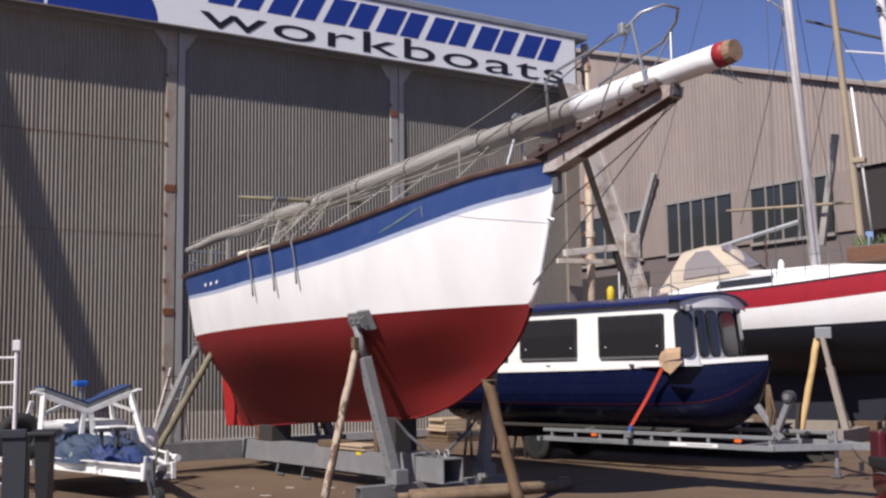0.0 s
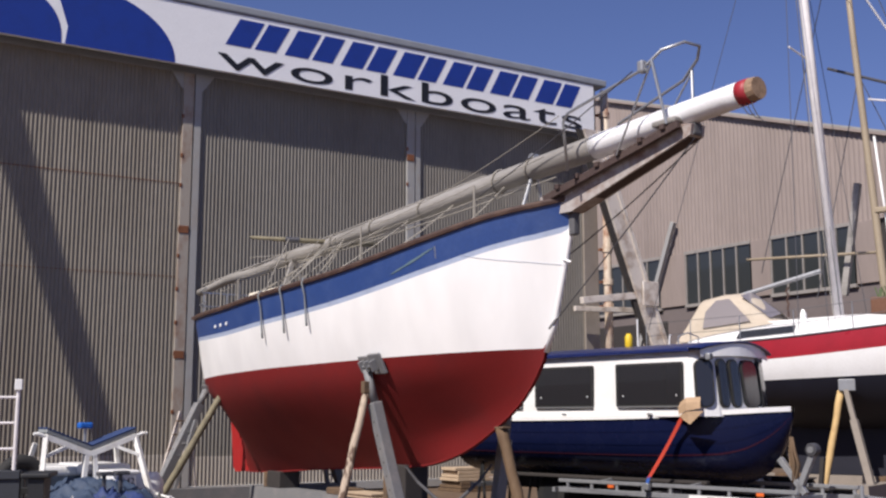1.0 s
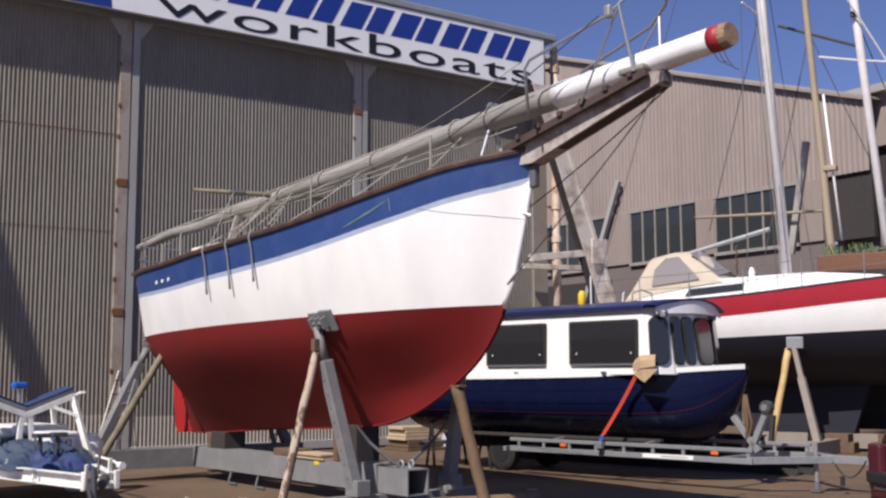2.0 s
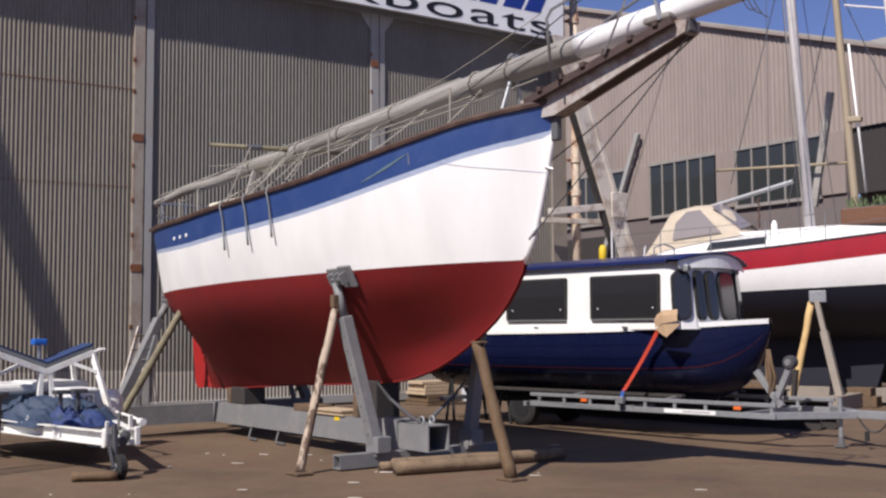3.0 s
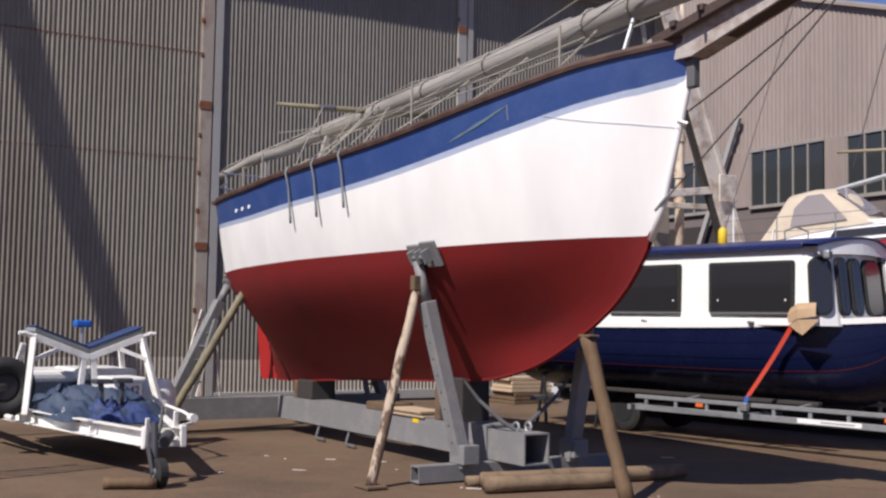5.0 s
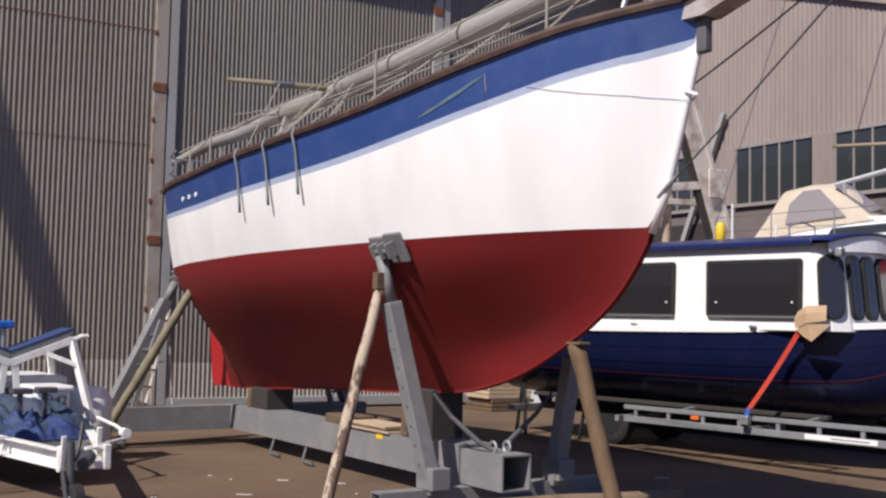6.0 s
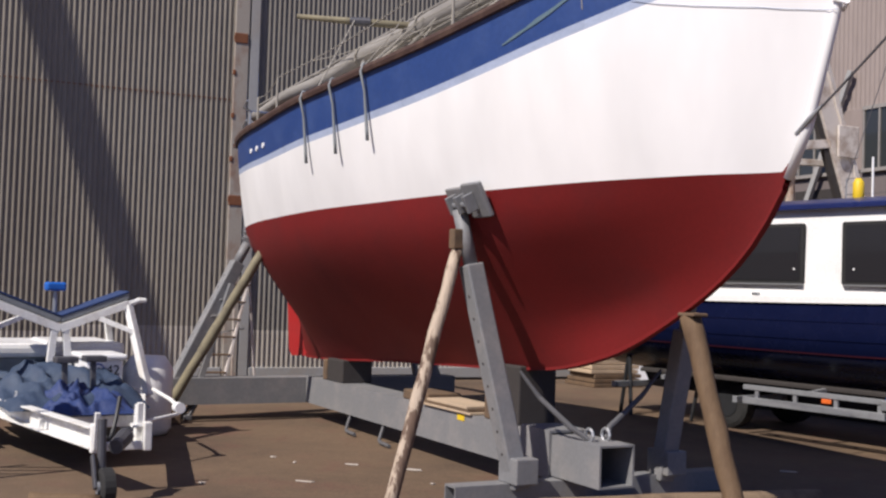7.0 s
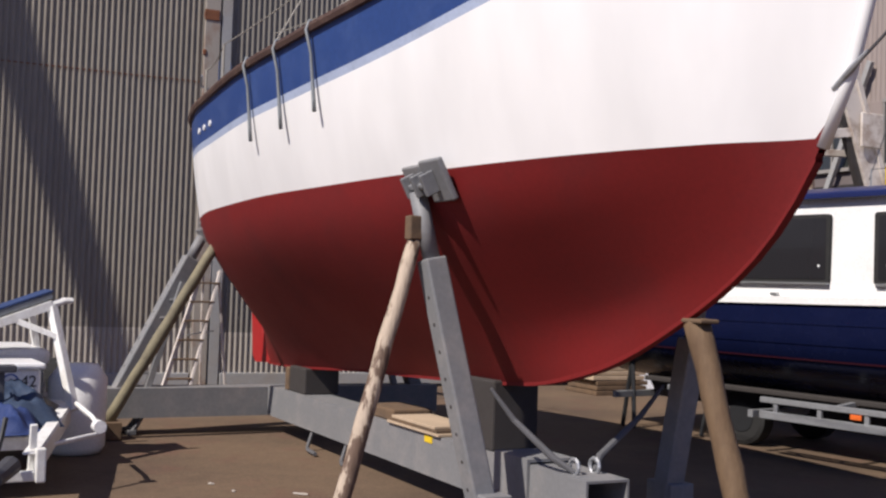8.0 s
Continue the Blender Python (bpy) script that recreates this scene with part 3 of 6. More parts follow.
def strake(z0, z1, rows):
    """Both sides of the hull between two height rules."""
    bm = bmesh.new()
    for side in (-1, 1):
        vs = []
        for j in range(NX + 1):
            x = station(j)
            a, b = z0(x), z1(x)
            vs.append([bm.verts.new((x, side * half_breadth(x, a + (b - a) * k / rows), a + (b - a) * k / rows)) for k in range(rows + 1)])
        for p, q in zip(vs, vs[1:]):
            for k in range(rows):
                if (p[k].co - p[k + 1].co).length > 1e-4 or (q[k].co - q[k + 1].co).length > 1e-4:
                    bm.faces.new((p[k], p[k + 1], q[k + 1], q[k]) if side < 0 else (q[k], q[k + 1], p[k + 1], p[k]))
    return bm


keel_z = lambda x: curve(x, KEEL)
sheer_z = lambda x: curve(x, SHEER)
LINE = [(-1.45, 0.365), (1.0, 0.368), (4.4, 0.36), (5.6, 0.35), (6.3, 0.34), (6.99, 0.31)]
band_z = lambda x: max(keel_z(x), sheer_z(x) - curve(x, LINE) + 0.055)
line_z = lambda x: max(keel_z(x), sheer_z(x) - curve(x, LINE))
paint_z = lambda x: max(keel_z(x), waterline(x))
hull = part("underbody", strake(keel_z, paint_z, 20), M_RED_HULL, boat, "matt red antifouled bottom", True)
part("topside", strake(paint_z, line_z, 10), M_WHITE_HULL, boat, "freshly painted white topsides", True)
part("pale_line", strake(line_z, band_z, 1), M_PALE_BLUE, boat, "pale blue line under the band", True)
part("bulwark_band", strake(band_z, sheer_z, 3), M_BLUE_BAND, boat, "navy blue bulwark band", True)
def keel_strip(x0, x1):
    rows = [x0 + (x1 - x0) * k / 60 for k in range(61)]
    bm = bmesh.new()
    for x in rows:
        z, w = keel_z(x), half_breadth(x, keel_z(x)) + 0.001
        for y in (-w, w):
            bm.verts.new((x, y, z + 0.02))
            bm.verts.new((x, y, z - 0.02))
    bm.verts.ensure_lookup_table()
    v = bm.verts
    for k in range(60):
        a, b = 4 * k, 4 * k + 4
        for i, j in ((0, 1), (1, 3), (3, 2), (2, 0)):
            bm.faces.new((v[a + i], v[a + j], v[b + j], v[b + i]))
    return bm


part("keel_shoe", keel_strip(-0.72, 6.5), M_RED_HULL, boat)
part("stem_post", tube([(6.52, 0, 2.16), (6.66, 0, 2.45), (6.78, 0, 2.85), (6.91, 0, 3.3), (7.0, 0, 3.62)], 0.03, 10), M_WHITE_HULL, boat, smooth=True)
tz = [2.0 + (3.05 - 2.0) * k / 8 for k in range(9)]
part("transom", sheet([[(-1.452, s * half_breadth(-1.45, z), z) for s in (-1, -0.5, 0, 0.5, 1)] for z in tz]), M_WHITE_HULL, boat)
part("transom_band", sheet([[(-1.458, s * half_breadth(-1.45, z), z) for s in (-1, 0, 1)] for z in (2.72, 2.9, 3.05)]), M_BLUE_BAND, boat)
deck_rows = [[(station(j), s * (half_breadth(station(j), sheer_z(station(j))) - 0.03), sheer_z(station(j)) - 0.09 + 0.05 * (1 - s * s)) for s in (-1, -0.6, -0.2, 0.2, 0.6, 1)] for j in range(NX)]
part("deck", sheet(deck_rows), M_DECK, boat, smooth=True)


def cap_rail(side):
    bm = bmesh.new()
    vs = []
    for j in range(NX + 1):
        x = station(j)
        y, z = half_breadth(x, sheer_z(x)), sheer_z(x)
        vs.append([bm.verts.new((x, side * (y + o), z + h)) for o, h in ((-0.05, -0.01), (-0.05, 0.045), (0.035, 0.045), (0.04, 0.02), (0.03, -0.01))])
    for p, q in zip(vs, vs[1:]):
        for k in range(5):
            bm.faces.new((p[k], p[(k + 1) % 5], q[(k + 1) % 5], q[k]))
    return bm


part("cap_rail", cap_rail(-1), M_CAPRAIL, boat, "brown cap rail")
part("cap_rail", cap_rail(1), M_CAPRAIL, boat)
part("cap_rail", beam((-1.49, -0.76, 3.08), (-1.49, 0.76, 3.08), 0.09, 0.05), M_CAPRAIL, boat)
rud = [(-0.74, 0.66), (-0.93, 0.86), (-1.06, 1.2), (-1.13, 1.5), (-1.22, 1.84), (-1.47, 1.96), (-1.47, 2.5), (-1.60, 2.5), (-1.60, 1.95), (-1.50, 1.4), (-1.36, 0.70), (-1.26, 0.63)]
part("rudder", slab(rud, -0.03, 0.03), M_RED_RUDDER, boat, "bright red rudder")
part("propeller_shaft", tube([(-0.5, 0, 1.2), (-0.85, 0, 1.17)], 0.03, 8), M_STEEL, boat)
for x in (0.45, 0.70, 0.95):
    part("porthole", tube([(x, -half_breadth(x, sheer_z(x) - 0.2) - 0.012, sheer_z(x) - 0.21), (x, -half_breadth(x, sheer_z(x) - 0.2) + 0.03, sheer_z(x) - 0.21)], 0.026, 12), M_GEL_WHITE, boat, "small white drain port")
for x, zl in ((2.22, 0.55), (2.78, 0.55), (3.30, 0.53)):
    y = -half_breadth(x, sheer_z(x)) - 0.038
    hose = [(x, y + 0.10, sheer_z(x) + 0.05), (x, y + 0.01, sheer_z(x) + 0.06), (x, y - 0.010, sheer_z(x))]
    flare = half_breadth(x, sheer_z(x)) - half_breadth(x, sheer_z(x) - zl)
    hose += [(x, y + 0.014 + 0.65 * flare * d / zl, sheer_z(x) - d) for d in (0.15, 0.3, 0.45, zl)]
    part("drain_hose", tube(hose, [0.011, 0.011, 0.011, 0.011, 0.012, 0.014, 0.014], 8), M_DRAIN, boat, "grey hose hanging over the rail", True)
# cabin, cockpit box
part("cabin_trunk", cube(0.32, 1.64, -0.62, 0.62, 2.95, 3.33, 0.04), M_CABIN, boat, "low cream cabin trunk")
part("hatch", cube(0.5, 1.2, -0.35, 0.35, 3.33, 3.39, 0.03), M_CABIN, boat)
part("cockpit_box", cube(-1.2, -0.9, -0.45, 0.1, 2.95, 3.22, 0.03), M_BLUE_PLASTIC, boat, "blue plastic tub on deck")
# guard rail
posts = [(0.66, 0.30), (1.38, 0.36), (4.33, 0.47), (6.0, 0.42)]
tops = []
for x, h in posts:
    y = half_breadth(x, sheer_z(x)) - 0.02
    for s in (-1, 1):
        part("stanchion", tube([(x, s * y, sheer_z(x) + 0.03), (x, s * y, sheer_z(x) + h)], 0.011, 8), M_ROPE, boat)
    tops.append((x, -y, sheer_z(x) + h))
wire = [p for a, b in zip(tops, tops[1:]) for p in sag(a, b, 0.05, 6)]
part("guard_wire", tube(wire, 0.005, 5), M_ROPE, boat)
part("guard_wire", tube([(x, -y, z) for x, y, z in wire], 0.005, 5), M_ROPE, boat)
# stern rail
for y in (-0.6, -0.2, 0.2, 0.6):
    part("stern_post", tube([(-1.42, y, 3.05), (-1.42, y, 3.5)], 0.014, 8), M_STEEL, boat)
for z in (3.28, 3.5):
    part("stern_rail", tube([(-0.6, -0.9, z - 0.02), (-1.3, -0.72, z), (-1.42, -0.6, z), (-1.42, 0.6, z), (-1.3, 0.72, z), (-0.6, 0.9, z)], 0.012, 6), M_STEEL, boat)
# bowsprit
sprit = part("bowsprit", slab([(6.62, 3.58), (7.05, 3.57), (8.70, 4.02), (8.72, 4.12), (8.60, 4.14), (6.55, 3.79)], -0.09, 0.09), M_SPRIT, boat, "peeling white plank bowsprit")
part("sprit_edge", beam((6.7, -0.15, 3.74), (8.62, -0.15, 4.125), 0.05, 0.075), M_SPRIT_TOP, sprit)
part("sprit_edge", beam((6.7, 0.15, 3.74), (8.62, 0.15, 4.125), 0.05, 0.075), M_SPRIT_TOP, sprit)
part("sprit_keel", beam((6.95, 0, 3.565), (8.66, 0, 4.015), 0.13, 0.035), M_SPRIT_TOP, sprit)
for k in range(6):
    x = 6.95 + 0.3 * k
    part("slat", beam((x, -0.20, 3.83 + 0.2 * (x - 6.95)), (x, 0.20, 3.83 + 0.2 * (x - 6.95)), 0.06, 0.05), M_SPRIT_TOP, sprit)
part("end_block", cube(8.60, 8.72, -0.06, 0.06, 4.02, 4.14, 0.02), M_CRADLE_DARK, sprit)
part("crutch", cube(8.30, 8.60, -0.18, 0.18, 4.15, 4.21, 0.02), M_MAST_GREY, sprit)
# pulpit hoop
hoop = [(7.28, -0.33, 3.92), (7.26, -0.36, 4.42), (7.32, -0.35, 4.50), (8.30, -0.28, 4.70), (8.52, -0.24, 4.84), (8.68, -0.10, 4.90), (8.68, 0.10, 4.90), (8.52, 0.24, 4.84), (8.30, 0.28, 4.70), (7.32, 0.35, 4.50), (7.26, 0.36, 4.42), (7.28, 0.33, 3.92)]
part("pulpit_hoop", tube(hoop, 0.015, 8), M_STEEL, boat, "dull steel pulpit hoop", True)
for s in (-1, 1):
    part("pulpit_leg", tube([(8.42, s * 0.27, 4.77), (8.5, s * 0.18, 4.15)], 0.015, 8), M_STEEL, boat)
    part("pulpit_leg", tube([(8.42, s * 0.27, 4.75), (7.85, s * 0.2, 3.98)], 0.010, 8), M_STEEL, boat)
part("rail_block", cube(8.28, 8.36, -0.33, -0.25, 4.66, 4.78, 0.02), M_GALV, boat)
part("guard_wire", tube(sag((6.0, -0.48, 3.86), (8.2, -0.30, 4.71), 0.03, 8), 0.006, 5), M_WIRE, boat)
# bobstay and bow stays
part("bob_stay", tube(sag((8.70, -0.03, 4.0), (6.60, -0.03, 2.40), 0.03, 8), 0.007, 5), M_WIRE, boat)
part("bob_stay_fitting", tube([(6.60, -0.03, 2.40), (6.70, -0.03, 2.475), (6.78, -0.03, 2.535)], [0.012, 0.016, 0.008], 8), M_GALV, boat)
part("whisker_stay", tube(sag((8.68, 0.08, 4.02), (6.45, 0.42, 3.25), 0.03, 8), 0.007, 5), M_WIRE, boat)
part("stem_plate", cube(6.94, 7.03, -0.035, 0.035, 3.34, 3.60, 0.012), M_CRADLE_DARK, boat)
part("stem_eye", tube([(6.85, -0.04, 3.1), (6.93, -0.01, 3.07), (6.85, 0.04, 3.05)], 0.012, 6), M_GEL_WHITE, boat)
# dent of scraped paint on the band
M_SCRAPE = material("scraped_teal_grey", (0.075, 0.13, 0.17), 0.7, stain=(0.16, 0.18, 0.19), scale=14)
part("scraped_patch", sheet([[(x, -half_breadth(x, sheer_z(x) - dz) - 0.004, sheer_z(x) - dz + w * h) for x, dz, h in ((4.86, 0.235, 0.4), (4.98, 0.215, 1.0), (5.08, 0.20, 0.8), (5.18, 0.18, 1.5), (5.30, 0.16, 1.2), (5.42, 0.13, 0.9), (5.52, 0.11, 0.3))] for w in (-0.012, 0.0, 0.012)]), M_SCRAPE, boat, "scraped teal-grey patch")
part("white_mark", sheet([[(x, -half_breadth(x, sheer_z(x) - dz) - 0.004, sheer_z(x) - dz) for x in (5.527, 5.533)] for dz in (0.10, 0.16, 0.23)]), M_ROPE, boat, "thin pale upright scratch")

# lowered mast lying fore and aft over the deck
mast = thing("lowered_mast", BOAT_M, "long grey wooden mast lowered over the deck, white painted end", "mast")
mz = lambda x: 3.72 + (x + 3.12) * 0.0455


wave = lambda x: 0.022 * math.sin(2.6 * x) * max(0.0, min(1.0, (2.2 - x) / 2.0))


def spar(x0, x1, r0, r1, n=12):
    return tube([(x0 + (x1 - x0) * k / n, 0, wave(x0 + (x1 - x0) * k / n) + mz(x0 + (x1 - x0) * k / n)) for k in range(n + 1)], [r0 + (r1 - r0) * k / n for k in range(n + 1)], 16)


part("spar", spar(-3.12, 7.35, 0.065, 0.125, 36), M_MAST_GREY, mast, smooth=True)
part("spar_white", spar(7.35, 9.23, 0.127, 0.112), M_MAST_WHITE, mast, "white painted spar end", True)
part("spar_band", spar(9.23, 9.345, 0.114, 0.112, 2), M_RED_END, mast, "red painted band", True)
part("spar_tip", spar(9.345, 9.42, 0.110, 0.100, 3), M_RAW_WOOD, mast, "bare splintered wooden tip")
for k in range(3):
    part("tip_line", tube(sag((9.25 + 0.05 * k, -0.03, mz(9.3) - 0.10), (9.38 + 0.06 * k, -0.02, mz(9.3) - 0.22 - 0.05 * k), 0.05, 5), 0.005, 5), M_WIRE, mast)
part("gooseneck", tube([(6.35, -0.04, mz(6.35) + 0.12), (6.35, 0.04, mz(6.35) + 0.12)], 0.06, 10), M_STEEL, mast)
for x in (5.75, 4.2, 3.0, 1.9, 0.5, 6.35):
    rr = 0.081 + 0.05 * (x + 3.12) / 10.5
    part("lashing", tube([(x + 0.03 * math.sin(a), rr * 1.06 * math.cos(a), mz(x) + rr * 1.06 * math.sin(a)) for a in [2 * math.pi * k / 12 for k in range(12)]], 0.012, 5, True), M_ROPE, mast)
part("sail_track", beam((-2.9, -0.02, mz(-2.9) + 0.085), (5.5, -0.02, mz(5.5) + 0.122), 0.03, 0.02), M_MAST_GREY, mast)
# crutches that carry it
prop = thing("mast_crutch", BOAT_M @ pose(0.6, 0, 0), "grey timber crutch under the mast", "crutch")
for s in (-1, 1):
    part("leg", beam((0, s * 0.28, 3.02), (0, s * 0.02, mz(0.6) - 0.06), 0.06, 0.06), M_MAST_GREY, prop)
prop2 = thing("mast_crutch", BOAT_M @ pose(-1.44, 0, 0), "weathered grey post carrying the mast end", "crutch")
part("leg", beam((0.03, 0, 3.02), (0.03, 0, mz(-1.44) - 0.075), 0.045, 0.045), M_MAST_GREY, prop2)
prop3 = thing("mast_crutch", BOAT_M @ pose(6.3, 0, 0), "slim steel crutch under the mast at the bow", "crutch")
for s in (-1, 1):
    part("leg", tube([(0, s * 0.2, 3.5), (0.05, s * 0.04, mz(6.3) - 0.10)], 0.02, 8), M_STEEL, prop3)
# crosstree spar lying athwart
tree = thing("crosstree", BOAT_M, "weathered wooden crosstree lashed to the mast", "spar")
part("yard", tube([(1.3, -1.05, 4.00), (1.5, -0.5, 3.985), (2.0, 0.62, 3.95)], [0.022, 0.034, 0.040], 10), M_OLD_WOOD, tree, smooth=True)
part("band", tube([(1.47, -0.58, 3.985), (1.55, -0.4, 3.985)], 0.042, 10), M_WIRE, tree)
part("prop_rod", tube([(1.52, -0.55, 3.99), (1.9, -1.1, 3.12)], 0.008, 6), M_ROPE, tree)

# tangle of lines about the crosstree
rnd = random.Random(11)
rig = thing("tangled_rigging", BOAT_M, "tangle of pale ropes and shrouds lashed along the mast", "rope")
for k in range(7):
    x0 = rnd.uniform(1.6, 2.6)
    a = (x0, rnd.uniform(-0.12, 0.1), mz(x0) + rnd.uniform(-0.05, 0.13))
    b = (x0 + rnd.uniform(-1.3, 1.5), -rnd.uniform(0.75, 1.18), sheer_z(x0) + rnd.uniform(0.02, 0.14))
    part("line", tube(sag(a, b, rnd.uniform(-0.02, 0.16), 8), rnd.choice((0.006, 0.009, 0.012)), 5), M_ROPE, rig)
for k in range(5):
    x0, x1 = rnd.uniform(-2.5, 1.5), rnd.uniform(3.0, 6.8)
    s = rnd.uniform(-0.16, 0.1)
    part("line", tube(sag((x0, s, mz(x0) + rnd.uniform(-0.12, 0.06)), (x1, s - 0.05, mz(x1) + rnd.uniform(-0.2, 0.02)), rnd.uniform(0.03, 0.28), 12), rnd.choice((0.006, 0.008, 0.010)), 5), rnd.choice((M_ROPE, M_ROPE, M_WIRE)), rig)
for k in range(6):
    x0 = rnd.uniform(1.7, 3.2)
    pts = [(x0 + rnd.uniform(-0.2, 0.2), -rnd.uniform(0.7, 1.1), sheer_z(x0) + rnd.uniform(0.02, 0.12)) for _ in range(7)]
    part("coil", tube(pts, 0.011, 5, True), M_ROPE, rig)
for x in (3.9, 4.9, 5.9):
    part("line", tube(sag((x, -0.06, mz(x) - 0.1), (x - 0.5, -half_breadth(x, 3.1) + 0.05, sheer_z(x - 0.5) + 0.03), 0.03, 6), 0.01, 5), M_ROPE, rig)
part("line", tube(sag((7.2, -0.36, 4.5), (-0.8, -0.1, 4.05), 0.35, 16), 0.005, 5), M_ROPE, rig)
bow_line = [(x, -half_breadth(x, z) - 0.006, z) for x, z in ((5.85, 3.22), (6.0, 3.18), (6.1, 3.16), (6.2, 3.14), (6.3, 3.125), (6.4, 3.11), (6.5, 3.095), (6.6, 3.08), (6.7, 3.065), (6.8, 3.05), (6.88, 3.04))]
part("line", tube(bow_line, 0.002, 5), M_PALE_BLUE, rig)
# ---- the steel cradle, props and timbers under the boat ----
cradle = thing("boat_cradle", BOAT_M, "grey painted steel boat cradle on box beams", "cradle")
part("spine_beam", beam((-0.45, 0, 0.315), (5.03, 0, 0.315), 0.29, 0.29, 0.014), M_CRADLE, cradle, "grey box-section spine beam")
part("collar", beam((4.06, 0, 0.32), (4.45, 0, 0.32), 0.33, 0.34, 0.018), M_CRADLE, cradle)
part("cross_beam", beam((-0.60, -1.75, 0.30), (-0.60, 1.75, 0.30), 0.26, 0.28, 0.014), M_CRADLE, cradle)
part("cross_shoe", beam((4.52, -1.00, 0.085), (4.52, 1.35, 0.085), 0.15, 0.15, 0.012), M_CRADLE, cradle)
for s in (-1, 1):
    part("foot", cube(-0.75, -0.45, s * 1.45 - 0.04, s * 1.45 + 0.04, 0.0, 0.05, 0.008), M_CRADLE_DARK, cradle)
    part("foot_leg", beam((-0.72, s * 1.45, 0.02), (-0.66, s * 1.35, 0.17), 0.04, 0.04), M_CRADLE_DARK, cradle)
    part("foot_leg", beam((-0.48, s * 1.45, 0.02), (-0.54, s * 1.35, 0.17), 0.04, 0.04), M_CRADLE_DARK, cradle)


def arm(base, top, split, mat=M_CRADLE):
    """A telescopic arm with a row of pin holes and a swivel pad on top."""
    base, top = Vector(base), Vector(top)
    mid = base.lerp(top, split)
    lower = part("arm_sleeve", beam(base, mid, 0.135, 0.135, 0, 0.012), mat, cradle)
    part("arm_tube", tube([mid, top], 0.052, 14), mat, cradle, smooth=True)
    side = (top - base).normalized()
    out = Vector((0, -1 if base.y < 0 else 1, 0))
    out = (out - side * out.dot(side)).normalized()
    for k in range(8):
        p = base.lerp(mid, 0.16 + 0.1 * k)
        part("pin_hole", tube([p + out * 0.060, p + out * 0.0695], 0.011, 8), M_DARK, lower)


def swivel_pad(c, s, tilt):
    m = Matrix.Translation(c) @ pose(0, 0, 0, s * tilt, 0, 0)
    pad = part("swivel_pad", cube(-0.24, -0.015, -0.02, 0.02, -0.09, 0.10, 0.012, m), M_CRADLE, cradle)
    part("pad_plate", cube(0.0, 0.25, -0.02, 0.02, -0.14, 0.12, 0.012, m), M_CRADLE, pad)
    for x in (-0.12, 0.0, 0.12):
        part("pad_cheek", cube(x, x + 0.03, -0.11 if s < 0 else 0.02, -0.02 if s < 0 else 0.11, -0.07, 0.06, 0.006, m), M_CRADLE, pad)
    part("pad_pin", tube([m @ Vector((-0.14, s * 0.07, -0.01)), m @ Vector((0.14, s * 0.07, -0.01))], 0.02, 8), M_STEEL, pad)


arm((4.58, -0.50, 0.12), (4.27, -0.86, 2.04), 0.80)
swivel_pad((4.33, -0.83, 2.11), -1, -28)
arm((4.57, 0.76, 0.12), (4.83, 0.84, 1.80), 0.66)
swivel_pad((4.83, 0.72, 1.90), 1, -28)
arm((-0.62, -1.56, 0.40), (-0.72, -0.80, 1.90), 0.86)
swivel_pad((-0.70, -0.72, 1.97), -1, -30)
arm((-0.62, 1.55, 0.40), (-0.55, 0.82, 1.98), 0.72)
swivel_pad((-0.55, 0.74, 2.05), 1, -30)
for s in (-1, 1):
    part("arm_socket", cube(4.46, 4.70, (0.80 if s > 0 else -0.50) - 0.09, (0.80 if s > 0 else -0.50) + 0.09, 0.16, 0.34, 0.01), M_CRADLE, cradle)
    y = -0.46 if s < 0 else 0.79
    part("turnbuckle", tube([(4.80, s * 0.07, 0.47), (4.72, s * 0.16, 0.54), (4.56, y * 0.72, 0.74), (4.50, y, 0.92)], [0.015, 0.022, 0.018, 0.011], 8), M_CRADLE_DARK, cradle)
    part("turnbuckle_eye", tube([(4.80 + 0.045 * math.cos(a), s * 0.07, 0.50 + 0.045 * math.sin(a)) for a in [k * math.pi / 5 for k in range(10)]], 0.012, 6, True), M_GALV, cradle)
    part("stern_brace", beam((-0.60, s * 1.30, 0.42), (-0.58, s * 1.0, 1.45), 0.06, 0.06), M_CRADLE, cradle)
    for k in range(5):
        t = 0.15 + 0.17 * k
        part("rung", tube([(-0.60, s * (1.30 - 0.3 * t), 0.42 + 1.03 * t), (-0.60, s * (1.55 - 0.52 * t), 0.42 + 1.03 * t)], 0.014, 6), M_CRADLE, cradle)
for x in (0.75, 1.55):
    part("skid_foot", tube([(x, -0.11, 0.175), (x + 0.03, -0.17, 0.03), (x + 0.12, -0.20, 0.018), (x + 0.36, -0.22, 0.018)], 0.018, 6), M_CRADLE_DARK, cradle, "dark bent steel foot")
part("label_plate", cube(3.05, 3.17, -0.150, -0.146, 0.40, 0.45), M_YELLOW, cradle, "small yellow sticker")

# keel blocks
for k, (x, w, z0, z1, mat) in enumerate(((0.30, 0.42, 0.46, 0.70, M_DARK), (3.75, 0.40, 0.46, 0.91, M_DARK), (2.2, 0.5, 0.46, 0.55, M_TIMBER))):
    blk = thing("keel_block", BOAT_M @ pose(x, 0, 0), "dark timber block under the keel", "timber block", "keel blocks")
    part("baulk", cube(-w / 2, w / 2, -0.12, 0.22, z0, z1, 0.015), mat, blk)
    if k < 2:
        part("baulk", cube(-w / 2 - 0.10, -w / 2, -0.13, 0.0, z0, z1 - 0.02, 0.015), M_TIMBER, blk)
ply = thing("plywood_offcut", BOAT_M @ pose(2.9, 0, 0.462), "stack of pale plywood offcuts on the spine beam", "plywood")
